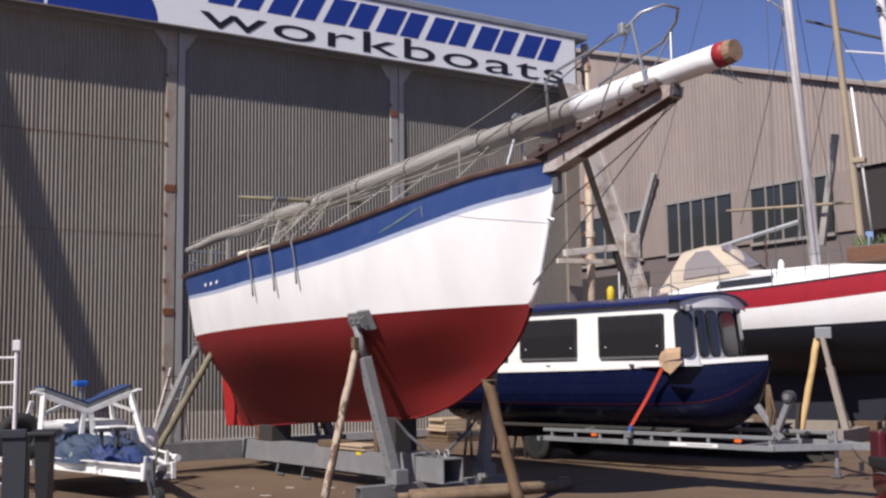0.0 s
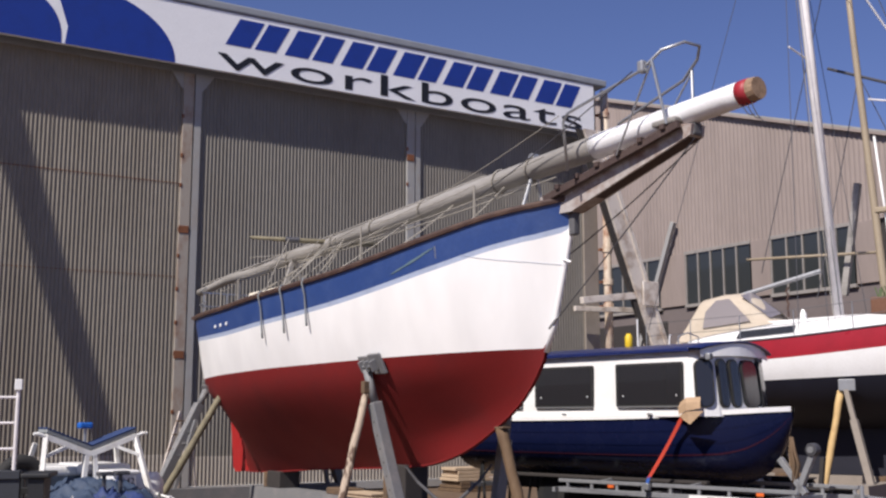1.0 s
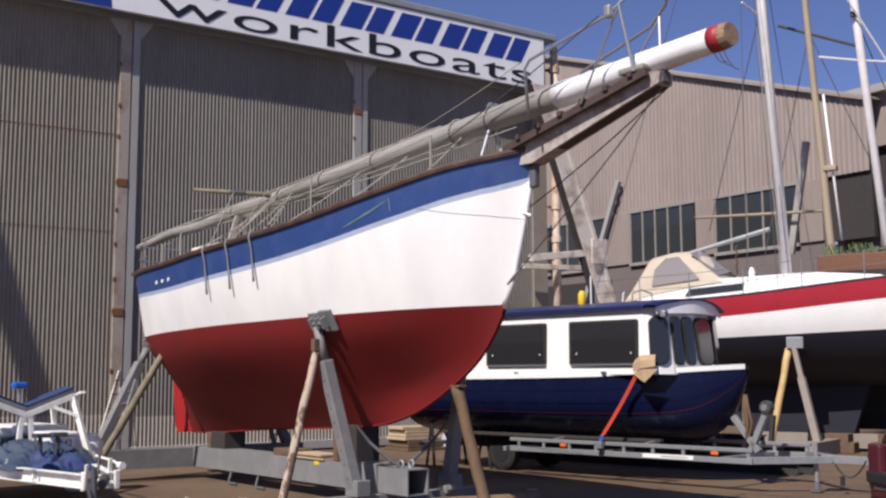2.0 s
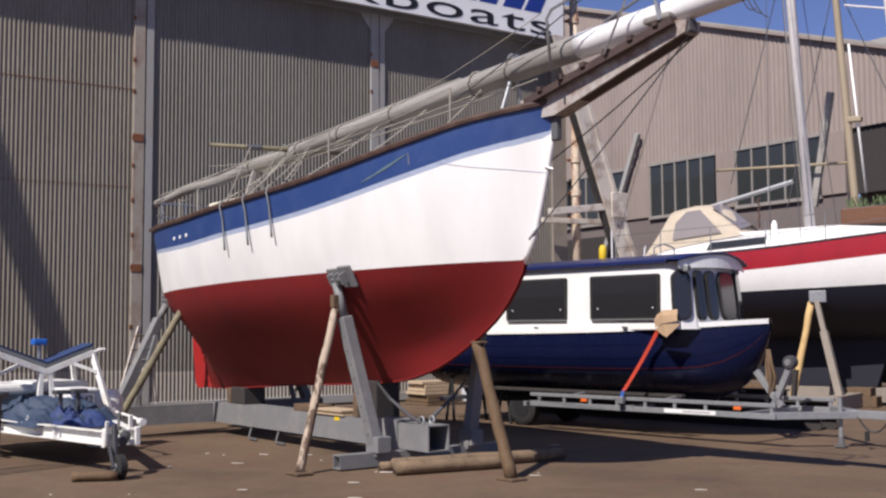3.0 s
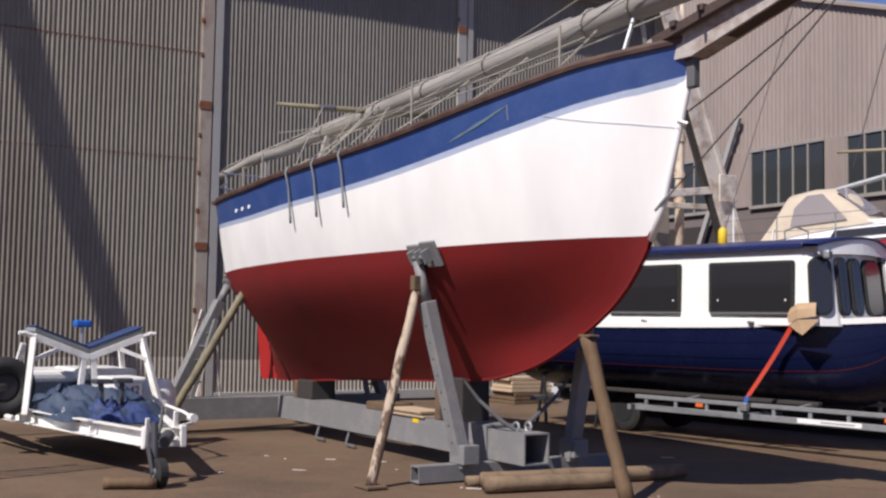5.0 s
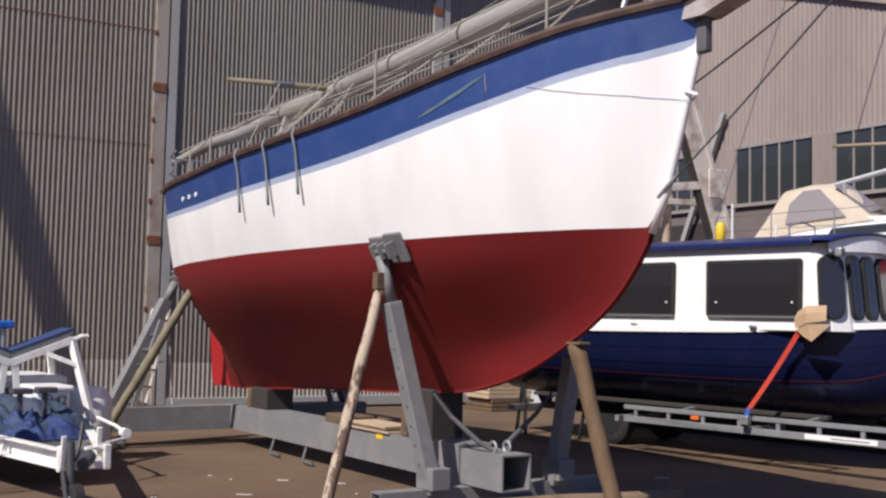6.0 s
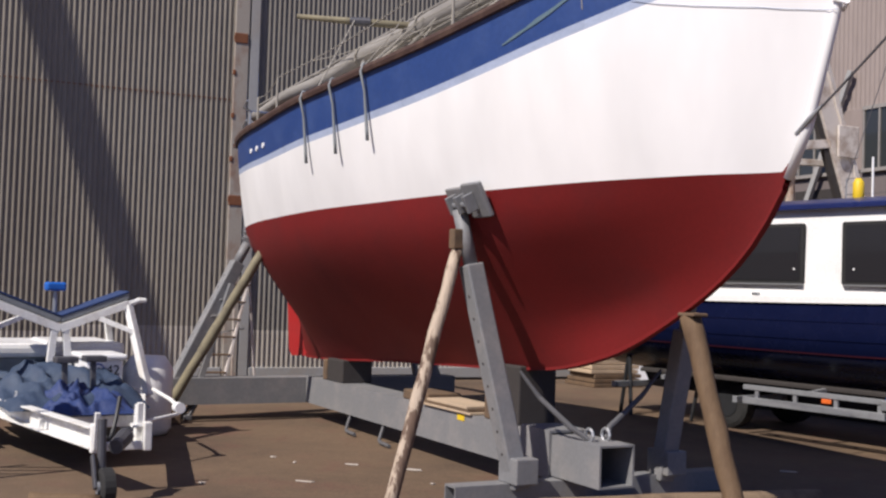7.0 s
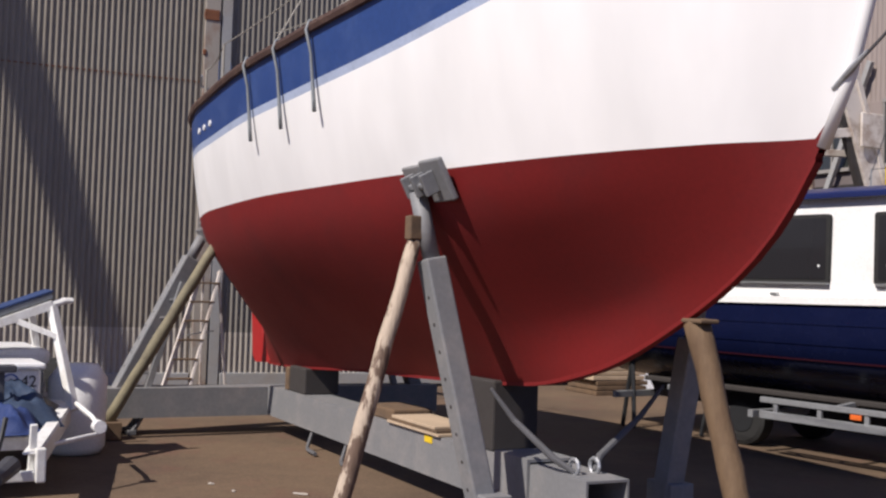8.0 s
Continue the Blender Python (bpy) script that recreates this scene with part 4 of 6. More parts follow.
for k in range(3):
    part("board", cube(-0.45 + 0.04 * k, 0.4 - 0.03 * k, -0.17, 0.16, 0.022 * k, 0.022 * k + 0.02, 0.003), M_PLY if k != 1 else M_TIMBER, ply)

# wooden props
def wood_prop(p0, p1, r0, r1, mat, label, seed, wedge=None):
    p0, p1 = Vector(p0), Vector(p1)
    ob = thing("wooden_prop", BOAT_M @ Matrix.Translation((p0.x, p0.y, 0)), label, "prop", "boat props")
    o = Vector((p0.x, p0.y, 0))
    part("pole", knotty(p0 - o, p1 - o, r0, r1, 12, 0.005, 12, seed), mat, ob, smooth=True)
    part("foot_plate", cube(-0.13, 0.13, -0.10, 0.10, 0.0, max(0.025, p0.z), 0.006), M_TIMBER, ob)
    if wedge:
        part("wedge", cube(*wedge, 0.008, Matrix.Translation(p1 - o)), M_TIMBER, ob, "sawn wooden wedge")
    return ob


wood_prop((4.55, -1.47, 0.02), (4.29, -0.88, 1.76), 0.050, 0.042, M_POLE, "bleached peeling wooden prop beside the cradle arm", 3, (-0.035, 0.045, -0.05, 0.05, 0.0, 0.14))
wood_prop((6.29, -0.03, 0.02), (5.75, -0.02, 1.36), 0.063, 0.064, M_POLE_BROWN, "stout brown pole propping the forefoot", 5, (-0.05, 0.10, -0.06, 0.06, 0.0, 0.022))
wood_prop((-0.32, -1.70, 0.16), (0.0, -0.86, 1.80), 0.055, 0.05, M_OLD_WOOD, "olive weathered pole leaning to the quarter", 7)
for k, (a, b, r) in enumerate((((5.05, -0.62, 0.075), (5.35, 1.55, 0.075), 0.072), ((5.24, -0.72, 0.07), (5.50, 0.55, 0.07), 0.068), ((4.92, -0.70, 0.055), (5.02, 0.35, 0.055), 0.052))):
    ob = thing("log", BOAT_M, "debarked fence-post log lying on the ground", "log", "logs on the ground")
    part("trunk", knotty(a, b, r, r * 0.92, 8, 0.008, 14, 20 + k), M_LOG, ob, smooth=True)
# ---- navy and white day boat on a galvanised trailer ----
DAY_M = pose(1.52, 17.09, 0, 0, 0, -40)
day = thing("day_boat", DAY_M, "navy day boat with a white cabin and tinted windows", "motorboat")
D_HALF = [(-3.7, 0.92), (-2, 0.99), (0.0, 1.0), (0.8, 0.93), (1.4, 0.74), (1.9, 0.42), (2.2, 0.12), (2.28, 0.02)]
D_SHEER = [(-3.7, 1.42), (0, 1.46), (1.2, 1.50), (2.28, 1.57)]
D_KEEL = [(-3.7, 0.55), (0.8, 0.52), (1.45, 0.54), (1.75, 0.64), (2.0, 0.88), (2.16, 1.15), (2.28, 1.47)]


def day_y(x, t):
    return max(0.01, curve(x, D_HALF)) * (1 - (1 - t) ** 3.4) ** 0.62


def day_skin(t0, t1, rows, grow=0.0):
    bm = bmesh.new()
    for s in (-1, 1):
        vs = []
        for j in range(49):
            x = -3.7 + 5.98 * (1 - (1 - j / 48) ** 1.3)
            k, g = curve(x, D_KEEL), curve(x, D_SHEER)
            vs.append([bm.verts.new((x, 1.0 + s * (day_y(x, t) + grow), k + (g - k) * t)) for t in [t0 + (t1 - t0) * i / rows for i in range(rows + 1)]])
        for p, q in zip(vs, vs[1:]):
            for i in range(rows):
                bm.faces.new((p[i], p[i + 1], q[i + 1], q[i]))
    return bm


part("hull", day_skin(0.0, 1.0, 14), M_NAVY, day, "glossy navy hull", True)
# keel is added, unseen: it covers lit ground beyond to keep the underside dark
part("keel", slab([(-3.6, 0.62), (1.55, 0.60), (1.35, 0.42), (1.0, 0.32), (-3.4, 0.32)], 0.93, 1.07), M_NAVY_ANTIFOUL, day, "dark keel added to hide the lit ground beyond")
for t0 in (0.60, 0.80):
    part("moulding", day_skin(t0, t0 + 0.022, 1, 0.006), M_NAVY, day, smooth=True)
part("red_line", day_skin(0.44, 0.455, 1, 0.006), M_RED_LINE, day, "thin dull red line", True)


def day_deck():
    bm = bmesh.new()
    xs = [-3.7 + 5.98 * (1 - (1 - j / 40) ** 1.3) for j in range(41)]
    rows = []
    for s in (-1, 1):
        rows.append([(x, 1.0 + s * (curve(x, D_HALF) + 0.025), curve(x, D_SHEER)) for x in xs])
        rows.append([(x, 1.0 + s * (curve(x, D_HALF) + 0.025), curve(x, D_SHEER) + 0.07) for x in xs])
    order = [rows[0], rows[1], rows[3], rows[2]]
    vs = [[bm.verts.new(p) for p in r] for r in order]
    for a, b in zip(vs, vs[1:]):
        for k in range(len(a) - 1):
            bm.faces.new((a[k], a[k + 1], b[k + 1], b[k]))
    return bm


part("deck_moulding", day_deck(), M_GEL_WHITE, day, "white gunwale and foredeck")
plan = [(-3.2, 0.02), (1.28, 0.02), (1.42, 0.08), (1.52, 0.28), (1.57, 0.75), (1.53, 1.20), (1.42, 1.62), (1.28, 1.88), (1.1, 1.98), (-3.2, 1.98)]
bm = bmesh.new()
lo = [bm.verts.new((x + (0.06 if x > 1 else 0), y, 1.50)) for x, y in plan]
hi = [bm.verts.new((x - (0.05 if x > 1 else 0), 1 + (y - 1) * 0.97, 2.44)) for x, y in plan]
bm.faces.new(lo), bm.faces.new(hi)
for k in range(len(plan)):
    j = (k + 1) % len(plan)
    bm.faces.new((lo[k], lo[j], hi[j], hi[k]))
part("cabin", bm, M_GEL_WHITE, day, "white moulded cabin")
rows = []
for k in range(17):
    a = k / 16
    y = -0.02 + 2.04 * a
    z = 2.46 + 0.13 * math.sin(math.pi * a) ** 0.8
    over = 0.10 * math.sin(math.pi * a) - 0.28 * max(0.0, a - 0.4) ** 1.3
    rows.append([(-3.4, y, z), (-1, y, z), (1.25, y, z), (1.50 + over * 0.9, y, z - 0.012), (1.50 + over * 0.9, y, z - 0.04), (-3.4, y, z - 0.05)])
part("roof", sheet(rows), M_NAVY_ROOF, day, "navy cabin roof", True)
part("roof_rim", cube(-3.4, 1.3, -0.03, 0.01, 2.405, 2.465, 0.012), M_NAVY_ROOF, day)
part("roof_rim", cube(-3.4, 1.3, 1.99, 2.03, 2.405, 2.465, 0.012), M_NAVY_ROOF, day)
part("brow", sheet([[(1.60 - 0.5 * (a - 0.5) ** 2 - 0.26 * max(0.0, a - 0.4) ** 1.3, 0.03 + 1.94 * a, 2.33 + 0.03 * math.sin(math.pi * a)), (1.575 - 0.5 * (a - 0.5) ** 2 - 0.26 * max(0.0, a - 0.4) ** 1.3, 0.03 + 1.94 * a, 2.425 + 0.13 * math.sin(math.pi * a) ** 0.8)] for a in [k / 12 for k in range(13)]]), M_GEL_WHITE, day)


def rounded(x0, x1, z0, z1, r, n=5):
    pts = []
    for cx, cz, a0 in ((x1 - r, z1 - r, 0), (x0 + r, z1 - r, 90), (x0 + r, z0 + r, 180), (x1 - r, z0 + r, 270)):
        pts += [(cx + r * math.cos(radians(a0 + 90 * k / n)), cz + r * math.sin(radians(a0 + 90 * k / n))) for k in range(n + 1)]
    return pts


for x0, x1 in ((-2.85, -1.95), (-1.64, -0.47), (0.0, 1.17)):
    win = part("window", slab(rounded(x0 - 0.02, x1 + 0.0, 1.64, 2.27, 0.03), -0.012, 0.03), M_RUBBER, day)
    part("pane", slab(rounded(x0 + 0.025, x1 - 0.035, 1.68, 2.235, 0.02), -0.017, 0.0), M_TINTED, win)
    part("glazing_bar", cube(x0 + 0.0, x1, -0.02, -0.01, 1.632, 1.65), M_STEEL, win)
    for k, x in enumerate((x0 + 0.12, x1 - 0.10)):
        part("stud", tube([(x, -0.022, 1.80), (x, -0.012, 1.80)], 0.012, 8), M_GEL_WHITE, win)
    part("cleat", cube((x0 + x1) / 2 - 0.04, (x0 + x1) / 2 + 0.04, -0.03, 0.02, 1.52, 1.55, 0.008), M_STEEL, day)
# arched front windows follow the curved front
front = [((1.335, 0.04), (1.505, 0.25)), ((1.520, 0.31), (1.545, 0.50)), ((1.552, 0.56), (1.568, 0.76)), ((1.562, 0.85), (1.520, 1.30)), ((1.508, 1.38), (1.43, 1.62))]
for (ax, ay), (bx, by) in front:
    d = Vector((bx - ax, by - ay, 0))
    w = d.length
    x_ax = d.normalized()
    n_ax = Vector((x_ax.y, -x_ax.x, 0))
    up = Vector((0, 0, 1)) - n_ax * 0.11
    m = Matrix((x_ax, n_ax, up)).transposed().to_4x4()
    m.translation = Vector((ax, ay, 1.62)) + n_ax * 0.075
    bm = slab(rounded(0, w, 0.0, 0.69, min(0.14, w * 0.45), 6), -0.04, 0.012)
    bm.transform(m)
    win = part("front_window", bm, M_RUBBER, day)
    bm = slab(rounded(0.022, w - 0.022, 0.022, 0.668, min(0.13, w * 0.42), 6), 0.0, 0.018)
    bm.transform(m)
    part("pane", bm, M_TINTED, win)
for y, x in ((0.12, 1.50), (1.55, 1.40)):
    lamp = part("deck_lamp", cube(x, x + 0.08, y - 0.045, y + 0.045, 2.28, 2.38, 0.02), M_GALV, day, "small grey deck lamp")
    part("lens", cube(x + 0.078, x + 0.086, y - 0.03, y + 0.03, 2.30, 2.36, 0.006), M_DULL_GLASS, lamp)
for y in (0.62, 0.95, 1.2):
    part("vent", tube([(1.56, y, 1.60), (1.60, y, 1.60)], 0.018, 8), M_STEEL, day)
part("fender", tube([(-0.35, 0.75, 2.50), (-0.35, 0.75, 2.53), (-0.35, 0.75, 2.74), (-0.35, 0.75, 2.79)], [0.03, 0.06, 0.06, 0.03], 10), M_YELLOW, day, "yellow fender on the roof", True)
part("aerial", tube([(-0.25, 0.85, 2.52), (-0.25, 0.85, 3.02)], 0.012, 6), M_GEL_WHITE, day)
part("roof_hoop", tube([(0.55, 0.8, 2.52), (0.55, 0.8, 2.70), (0.62, 0.95, 2.76), (0.7, 1.1, 2.70), (0.7, 1.1, 2.52)], 0.012, 6), M_STEEL, day)
part("roof_hoop", tube([(0.30, 0.9, 2.54), (0.32, 0.9, 2.72), (0.34, 0.9, 2.74)], 0.012, 6), M_GEL_WHITE, day)

strap = thing("ratchet_strap", DAY_M, "orange-red lashing strap over the day boat", "strap")
part("webbing", sheet([[(1.20 - 0.63 * a - 0.04, -0.045 + 0.03 * math.sin(3 * a), 1.53 - 0.90 * a), (1.20 - 0.63 * a + 0.04, -0.045 + 0.03 * math.sin(3 * a), 1.53 - 0.90 * a + 0.02)] for a in [k / 8 for k in range(9)]]), M_STRAP, strap)
part("strap_end", sheet([[(0.56 - 0.04 * a - 0.03, -0.04, 0.64 - 0.12 * a), (0.56 - 0.04 * a + 0.035, -0.04, 0.66 - 0.12 * a)] for a in (0, 0.5, 1)]), M_BLUE_TAPE, strap)
part("ratchet", cube(0.47, 0.57, -0.08, 0.0, 0.46, 0.56, 0.01), M_STEEL, strap)
card = thing("cardboard_pad", DAY_M, "crumpled brown cardboard under the strap", "cardboard")
part("fold", sheet([[(1.15, -0.04, 1.70), (1.26, -0.06, 1.76), (1.46, 0.0, 1.77)], [(1.14, -0.09, 1.62), (1.28, -0.11, 1.69), (1.48, -0.04, 1.70)], [(1.16, -0.10, 1.52), (1.30, -0.12, 1.58), (1.49, -0.06, 1.61)]]), M_CARD, card)
part("flap", sheet([[(1.17, -0.11, 1.51), (1.31, -0.13, 1.57), (1.55, -0.07, 1.575)], [(1.26, -0.13, 1.45), (1.36, -0.13, 1.39), (1.44, -0.10, 1.47)]]), M_CARD, card)

rope = thing("rope_bundle", DAY_M @ pose(2.24, 1.0, 0), "pale brown rope bundle hanging under the day boat's stem", "rope")
knot = random.Random(17)
for k in range(9):
    dx, dy = knot.uniform(-0.06, 0.06), knot.uniform(-0.05, 0.05)
    part("strand", tube([(dx * 0.4, dy * 0.4, 1.22), (dx, dy, 1.02), (dx * 1.5 + 0.03, dy * 1.4, 0.84), (dx * 1.1, dy, 0.66), (dx * 0.6, dy * 0.5, 0.55 + knot.uniform(0, 0.08))], [0.012, 0.018, 0.022, 0.02, 0.01], 7), M_TIMBER if k % 3 else M_CARD, rope, smooth=True)

trail = thing("boat_trailer", DAY_M, "galvanised road trailer carrying the day boat", "trailer")
for y in (0.05, 1.65):
    part("side_rail", beam((-1.22, y, 0.53), (2.85, y, 0.53), 0.05, 0.05), M_GALV, trail)
    part("lower_rail", beam((-1.22, y, 0.39), (2.85, y, 0.39), 0.06, 0.07), M_GALV, trail)
    for k in range(9):
        x = -1.05 + 0.48 * k
        part("rail_post", beam((x, y, 0.40), (x, y, 0.55), 0.045, 0.03), M_GALV, trail)
    part("draw_bar", beam((2.80, y, 0.40), (3.55, 0.9 + (y - 1) * 0.12, 0.41), 0.06, 0.09), M_GALV, trail)
    for x in (-1.8,):
        wheel = part("wheel", tube([(x, y + o, 0.28) for o in ((0.42, 0.44, 0.58, 0.60) if y < 1 else (-0.08, -0.06, 0.08, 0.10))], [0.24, 0.28, 0.28, 0.24], 24), M_RUBBER, trail, "black road tyre")
        # rim is black for the shade under the hull
        part("rim", tube([(x, y + 0.413 if y < 1 else y + 0.09, 0.28), (x, y + 0.44 if y < 1 else y + 0.107, 0.28)], [0.15, 0.11], 18), M_BLACK, wheel)
    # bunks near-black: the shade below the boat is put into their colour
    part("bunk", cube(-3.0, 1.3, y + 0.25, y + 0.35, 0.55, 0.60, 0.01), M_DARK, trail)
    for x in (-2.4, -0.4, 1.2):
        part("bunk_bracket", beam((x, y, 0.53), (x, y + (0.3 if y < 1 else 0.28), 0.56), 0.05, 0.05), M_GALV, trail)
for x in (-3.2, -1.35, 0.4, 2.3):
    part("cross_member", beam((x, 0.05, 0.38), (x, 1.65, 0.38), 0.06, 0.07), M_GALV, trail)
part("pole_tube", beam((3.3, 0.9, 0.41), (4.15, 0.9, 0.41), 0.09, 0.10), M_GALV, trail)
part("coupling", beam((4.1, 0.9, 0.43), (4.45, 0.9, 0.43), 0.10, 0.09), M_BLACK, trail, "black coupling head")
part("nose_roller", tube([(4.05, 0.83, 0.47), (4.05, 0.97, 0.47)], 0.06, 12), M_RUBBER, trail)
part("winch_post", beam((2.42, 1.0, 0.45), (2.05, 1.0, 0.92), 0.08, 0.08), M_GALV, trail)
part("winch_post", beam((2.30, 1.0, 0.45), (2.56, 1.0, 1.00), 0.08, 0.08), M_GALV, trail)
part("winch_drum", tube([(2.56, 0.93, 1.05), (2.56, 0.95, 1.05), (2.56, 1.05, 1.05), (2.56, 1.07, 1.05)], [0.08, 0.09, 0.09, 0.08], 16), M_WIRE, trail, "black bow roller wheel")
part("winch_hub", tube([(2.56, 0.915, 1.05), (2.56, 1.085, 1.05)], 0.045, 12), M_STEEL, trail)
part("jockey_tube", tube([(3.37, 0.72, 0.10), (3.37, 0.72, 0.62)], 0.028, 10), M_GALV, trail)
part("jockey_foot", cube(3.30, 3.44, 0.66, 0.78, 0.0, 0.025, 0.008), M_CRADLE_DARK, trail)
part("jockey_cone", tube([(3.37, 0.72, 0.03), (3.37, 0.72, 0.13)], [0.05, 0.035], 10), M_CRADLE_DARK, trail)
part("cable", tube(sag((4.0, 0.78, 0.42), (3.62, 0.72, 0.36), 0.18, 8), 0.012, 6), M_BLACK, trail)
part("plug", tube([(3.72, 0.70, 0.10), (3.72, 0.70, 0.22)], 0.03, 8), M_BLACK, trail)
part("reflective_plate", cube(1.20, 2.0, 0.012, 0.018, 0.37, 0.425), M_GEL_WHITE, trail, "pale plate with faint unreadable bars")
part("plate_bar", cube(1.50, 1.92, 0.008, 0.013, 0.392, 0.404), M_GALV, trail)
for x in (-0.35, 2.15):
    part("side_lamp", cube(x + 0.12, x + 0.23, 0.0, 0.02, 0.455, 0.50, 0.006), M_ORANGE, trail, "orange side reflector")
# ---- red, white and blue yacht on stands behind ----
YACHT_M = pose(5.6, 22.6, 0, 0, 0, -30)
yacht = thing("sailing_yacht", YACHT_M, "white yacht with a red band and navy bottom, on stands", "yacht")
Y_HALF = [(-4.6, 1.0), (-3, 1.35), (-0.5, 1.55), (2, 1.45), (4, 0.95), (5.4, 0.35), (6.0, 0.03)]
Y_SHEER = [(-4.6, 2.98), (-1.5, 3.02), (1.7, 3.25), (4, 3.45), (6, 3.65)]
Y_LOW = [(-4.6, 2.2), (-3, 1.6), (-0.5, 1.25), (2, 1.3), (4, 1.7), (5.2, 2.3), (6, 3.3)]


def yacht_y(x, z):
    lo, hi = curve(x, Y_LOW), curve(x, Y_SHEER)
    t = min(1, max(0, (z - lo) / (hi - lo)))
    return max(0.01, curve(x, Y_HALF) * (1 - (1 - t) ** 2.6) ** 0.62)


def yacht_skin(z0, z1, rows):
    bm = bmesh.new()
    for s in (-1, 1):
        vs = []
        for j in range(41):
            x = -4.6 + 10.6 * j / 40
            a = max(curve(x, Y_LOW), z0(x))
            b = max(a, z1(x))
            vs.append([bm.verts.new((x, 1.55 + s * yacht_y(x, a + (b - a) * i / rows), a + (b - a) * i / rows)) for i in range(rows + 1)])
        for p, q in zip(vs, vs[1:]):
            for i in range(rows):
                bm.faces.new((p[i], p[i + 1], q[i + 1], q[i]))
    return bm


y_sheer = lambda x: curve(x, Y_SHEER)
y_red = lambda x: y_sheer(x) - 0.38
y_blue = lambda x: 2.27 + 0.03 * x
part("underbody", yacht_skin(lambda x: 0, y_blue, 12), M_NAVY_ANTIFOUL, yacht, "navy antifouled underbody", True)
part("topside", yacht_skin(y_blue, y_red, 6), M_GEL_WHITE, yacht, "white topside", True)
part("red_band", yacht_skin(y_red, y_sheer, 4), M_RED_BAND, yacht, "broad red sheer band", True)
part("stern", sheet([[(-4.61, 1.55 + s * yacht_y(-4.6, z), z) for s in (-1, 0, 1)] for z in (2.25, 2.6, 2.98)]), M_GEL_WHITE, yacht)
part("fin_keel", slab([(-1.6, 1.5), (1.5, 1.5), (1.1, 0.35), (-1.2, 0.35)], 1.45, 1.65), M_NAVY_ANTIFOUL, yacht)
part("deck", sheet([[(-4.6 + 10.6 * j / 30, 1.55 + s * (yacht_y(-4.6 + 10.6 * j / 30, 9) - 0.02), y_sheer(-4.6 + 10.6 * j / 30) - 0.01 + 0.06 * (1 - s * s)) for s in (-1, -0.5, 0, 0.5, 1)] for j in range(31)]), M_GEL_WHITE, yacht)
part("toe_rail", tube([(-4.5 + 0.35 * j, 1.55 - yacht_y(-4.5 + 0.35 * j, 9), y_sheer(-4.5 + 0.35 * j) + 0.02) for j in range(29)], 0.02, 6), M_WIRE, yacht)
part("coachroof", slab([(-3.2, 2.95), (-3.1, 3.30), (-2.4, 3.46), (0.6, 3.52), (1.9, 3.40), (2.4, 3.2), (2.4, 2.95)], 0.75, 2.35), M_GEL_WHITE, yacht, "white coachroof")
part("cabin_window", slab([(-2.05, 3.14), (-1.95, 3.30), (-0.75, 3.37), (-0.80, 3.22)], 0.735, 0.752), M_TINTED, yacht, "long dark cabin window")
# cream dodger over the companionway
hood = []
for k in range(25):
    a = math.pi * k / 24
    y, lift = 1.55 - 0.82 * math.cos(a), math.sin(a) ** 0.55
    hood.append([(-3.42, y, 3.08 + 0.10 * lift), (-3.18, y, 3.12 + 0.55 * lift), (-2.95, y, 3.18 + 0.92 * lift), (-2.5, y, 3.26 + 0.92 * lift), (-2.05, y, 3.32 + 0.86 * lift), (-1.75, y, 3.36 + 0.66 * lift), (-1.45, y, 3.40 + 0.32 * lift), (-1.22, y, 3.43)])
dodger = part("dodger", sheet(hood), M_CREAM, yacht, "cream canvas dodger", True)
part("dodger_window", slab([(-2.78, 3.40), (-2.70, 3.75), (-2.45, 3.98), (-2.15, 4.0), (-1.70, 3.50)], 0.700, 0.712), M_CLEAR, dodger, "clear dodger side window")
part("dodger_window", sheet([[(-1.98, 0.92, 4.08), (-1.98, 1.55, 4.22), (-1.98, 2.15, 4.1)], [(-1.34, 0.86, 3.56), (-1.34, 1.55, 3.70), (-1.34, 2.2, 3.6)]]), M_CLEAR, dodger)
ymast = part("mast", tube([(-0.12, 1.55, 3.5), (-0.50, 1.55, 10.5), (-0.73, 1.55, 15)], [0.10, 0.095, 0.075], 12), M_ALLOY, yacht, "silver alloy mast", True)
part("spreader", tube([(-0.62, 0.8, 9.3), (-0.55, 1.55, 9.25), (-0.62, 2.3, 9.3)], 0.02, 6), M_ALLOY, ymast)
part("boom", tube([(-0.45, 1.55, 4.55), (-2.4, 1.5, 4.1)], 0.05, 8), M_GALV, yacht)
for y, x in ((0.2, 0.1), (2.9, 0.1), (1.55, 5.9), (1.55, -4.5), (0.2, -0.5), (1.45, -0.05), (1.66, -0.05)):
    part("stay", tube([(x, y, 3.2 if abs(y - 1.55) > 0.2 else 3.5), (-0.85, 1.55, 14.6)], 0.008, 5), M_WIRE, yacht)
tops = []
for k in range(8):
    x = -4.0 + 1.15 * k
    y = 1.55 - yacht_y(x, 9) + 0.06
    part("stanchion", tube([(x, y, y_sheer(x)), (x, y, y_sheer(x) + 0.55)], 0.012, 6), M_STEEL, yacht)
    tops.append((x, y, y_sheer(x) + 0.55))
part("guard_wire", tube(tops, 0.006, 5), M_WIRE, yacht)
part("guard_wire", tube([(x, y, z - 0.27) for x, y, z in tops], 0.006, 5), M_WIRE, yacht)
part("deck_vent", tube([(-0.75, 1.2, 3.5), (-0.75, 1.2, 3.62), (-0.75, 1.2, 3.72)], [0.06, 0.07, 0.03], 10), M_GEL_WHITE, yacht)
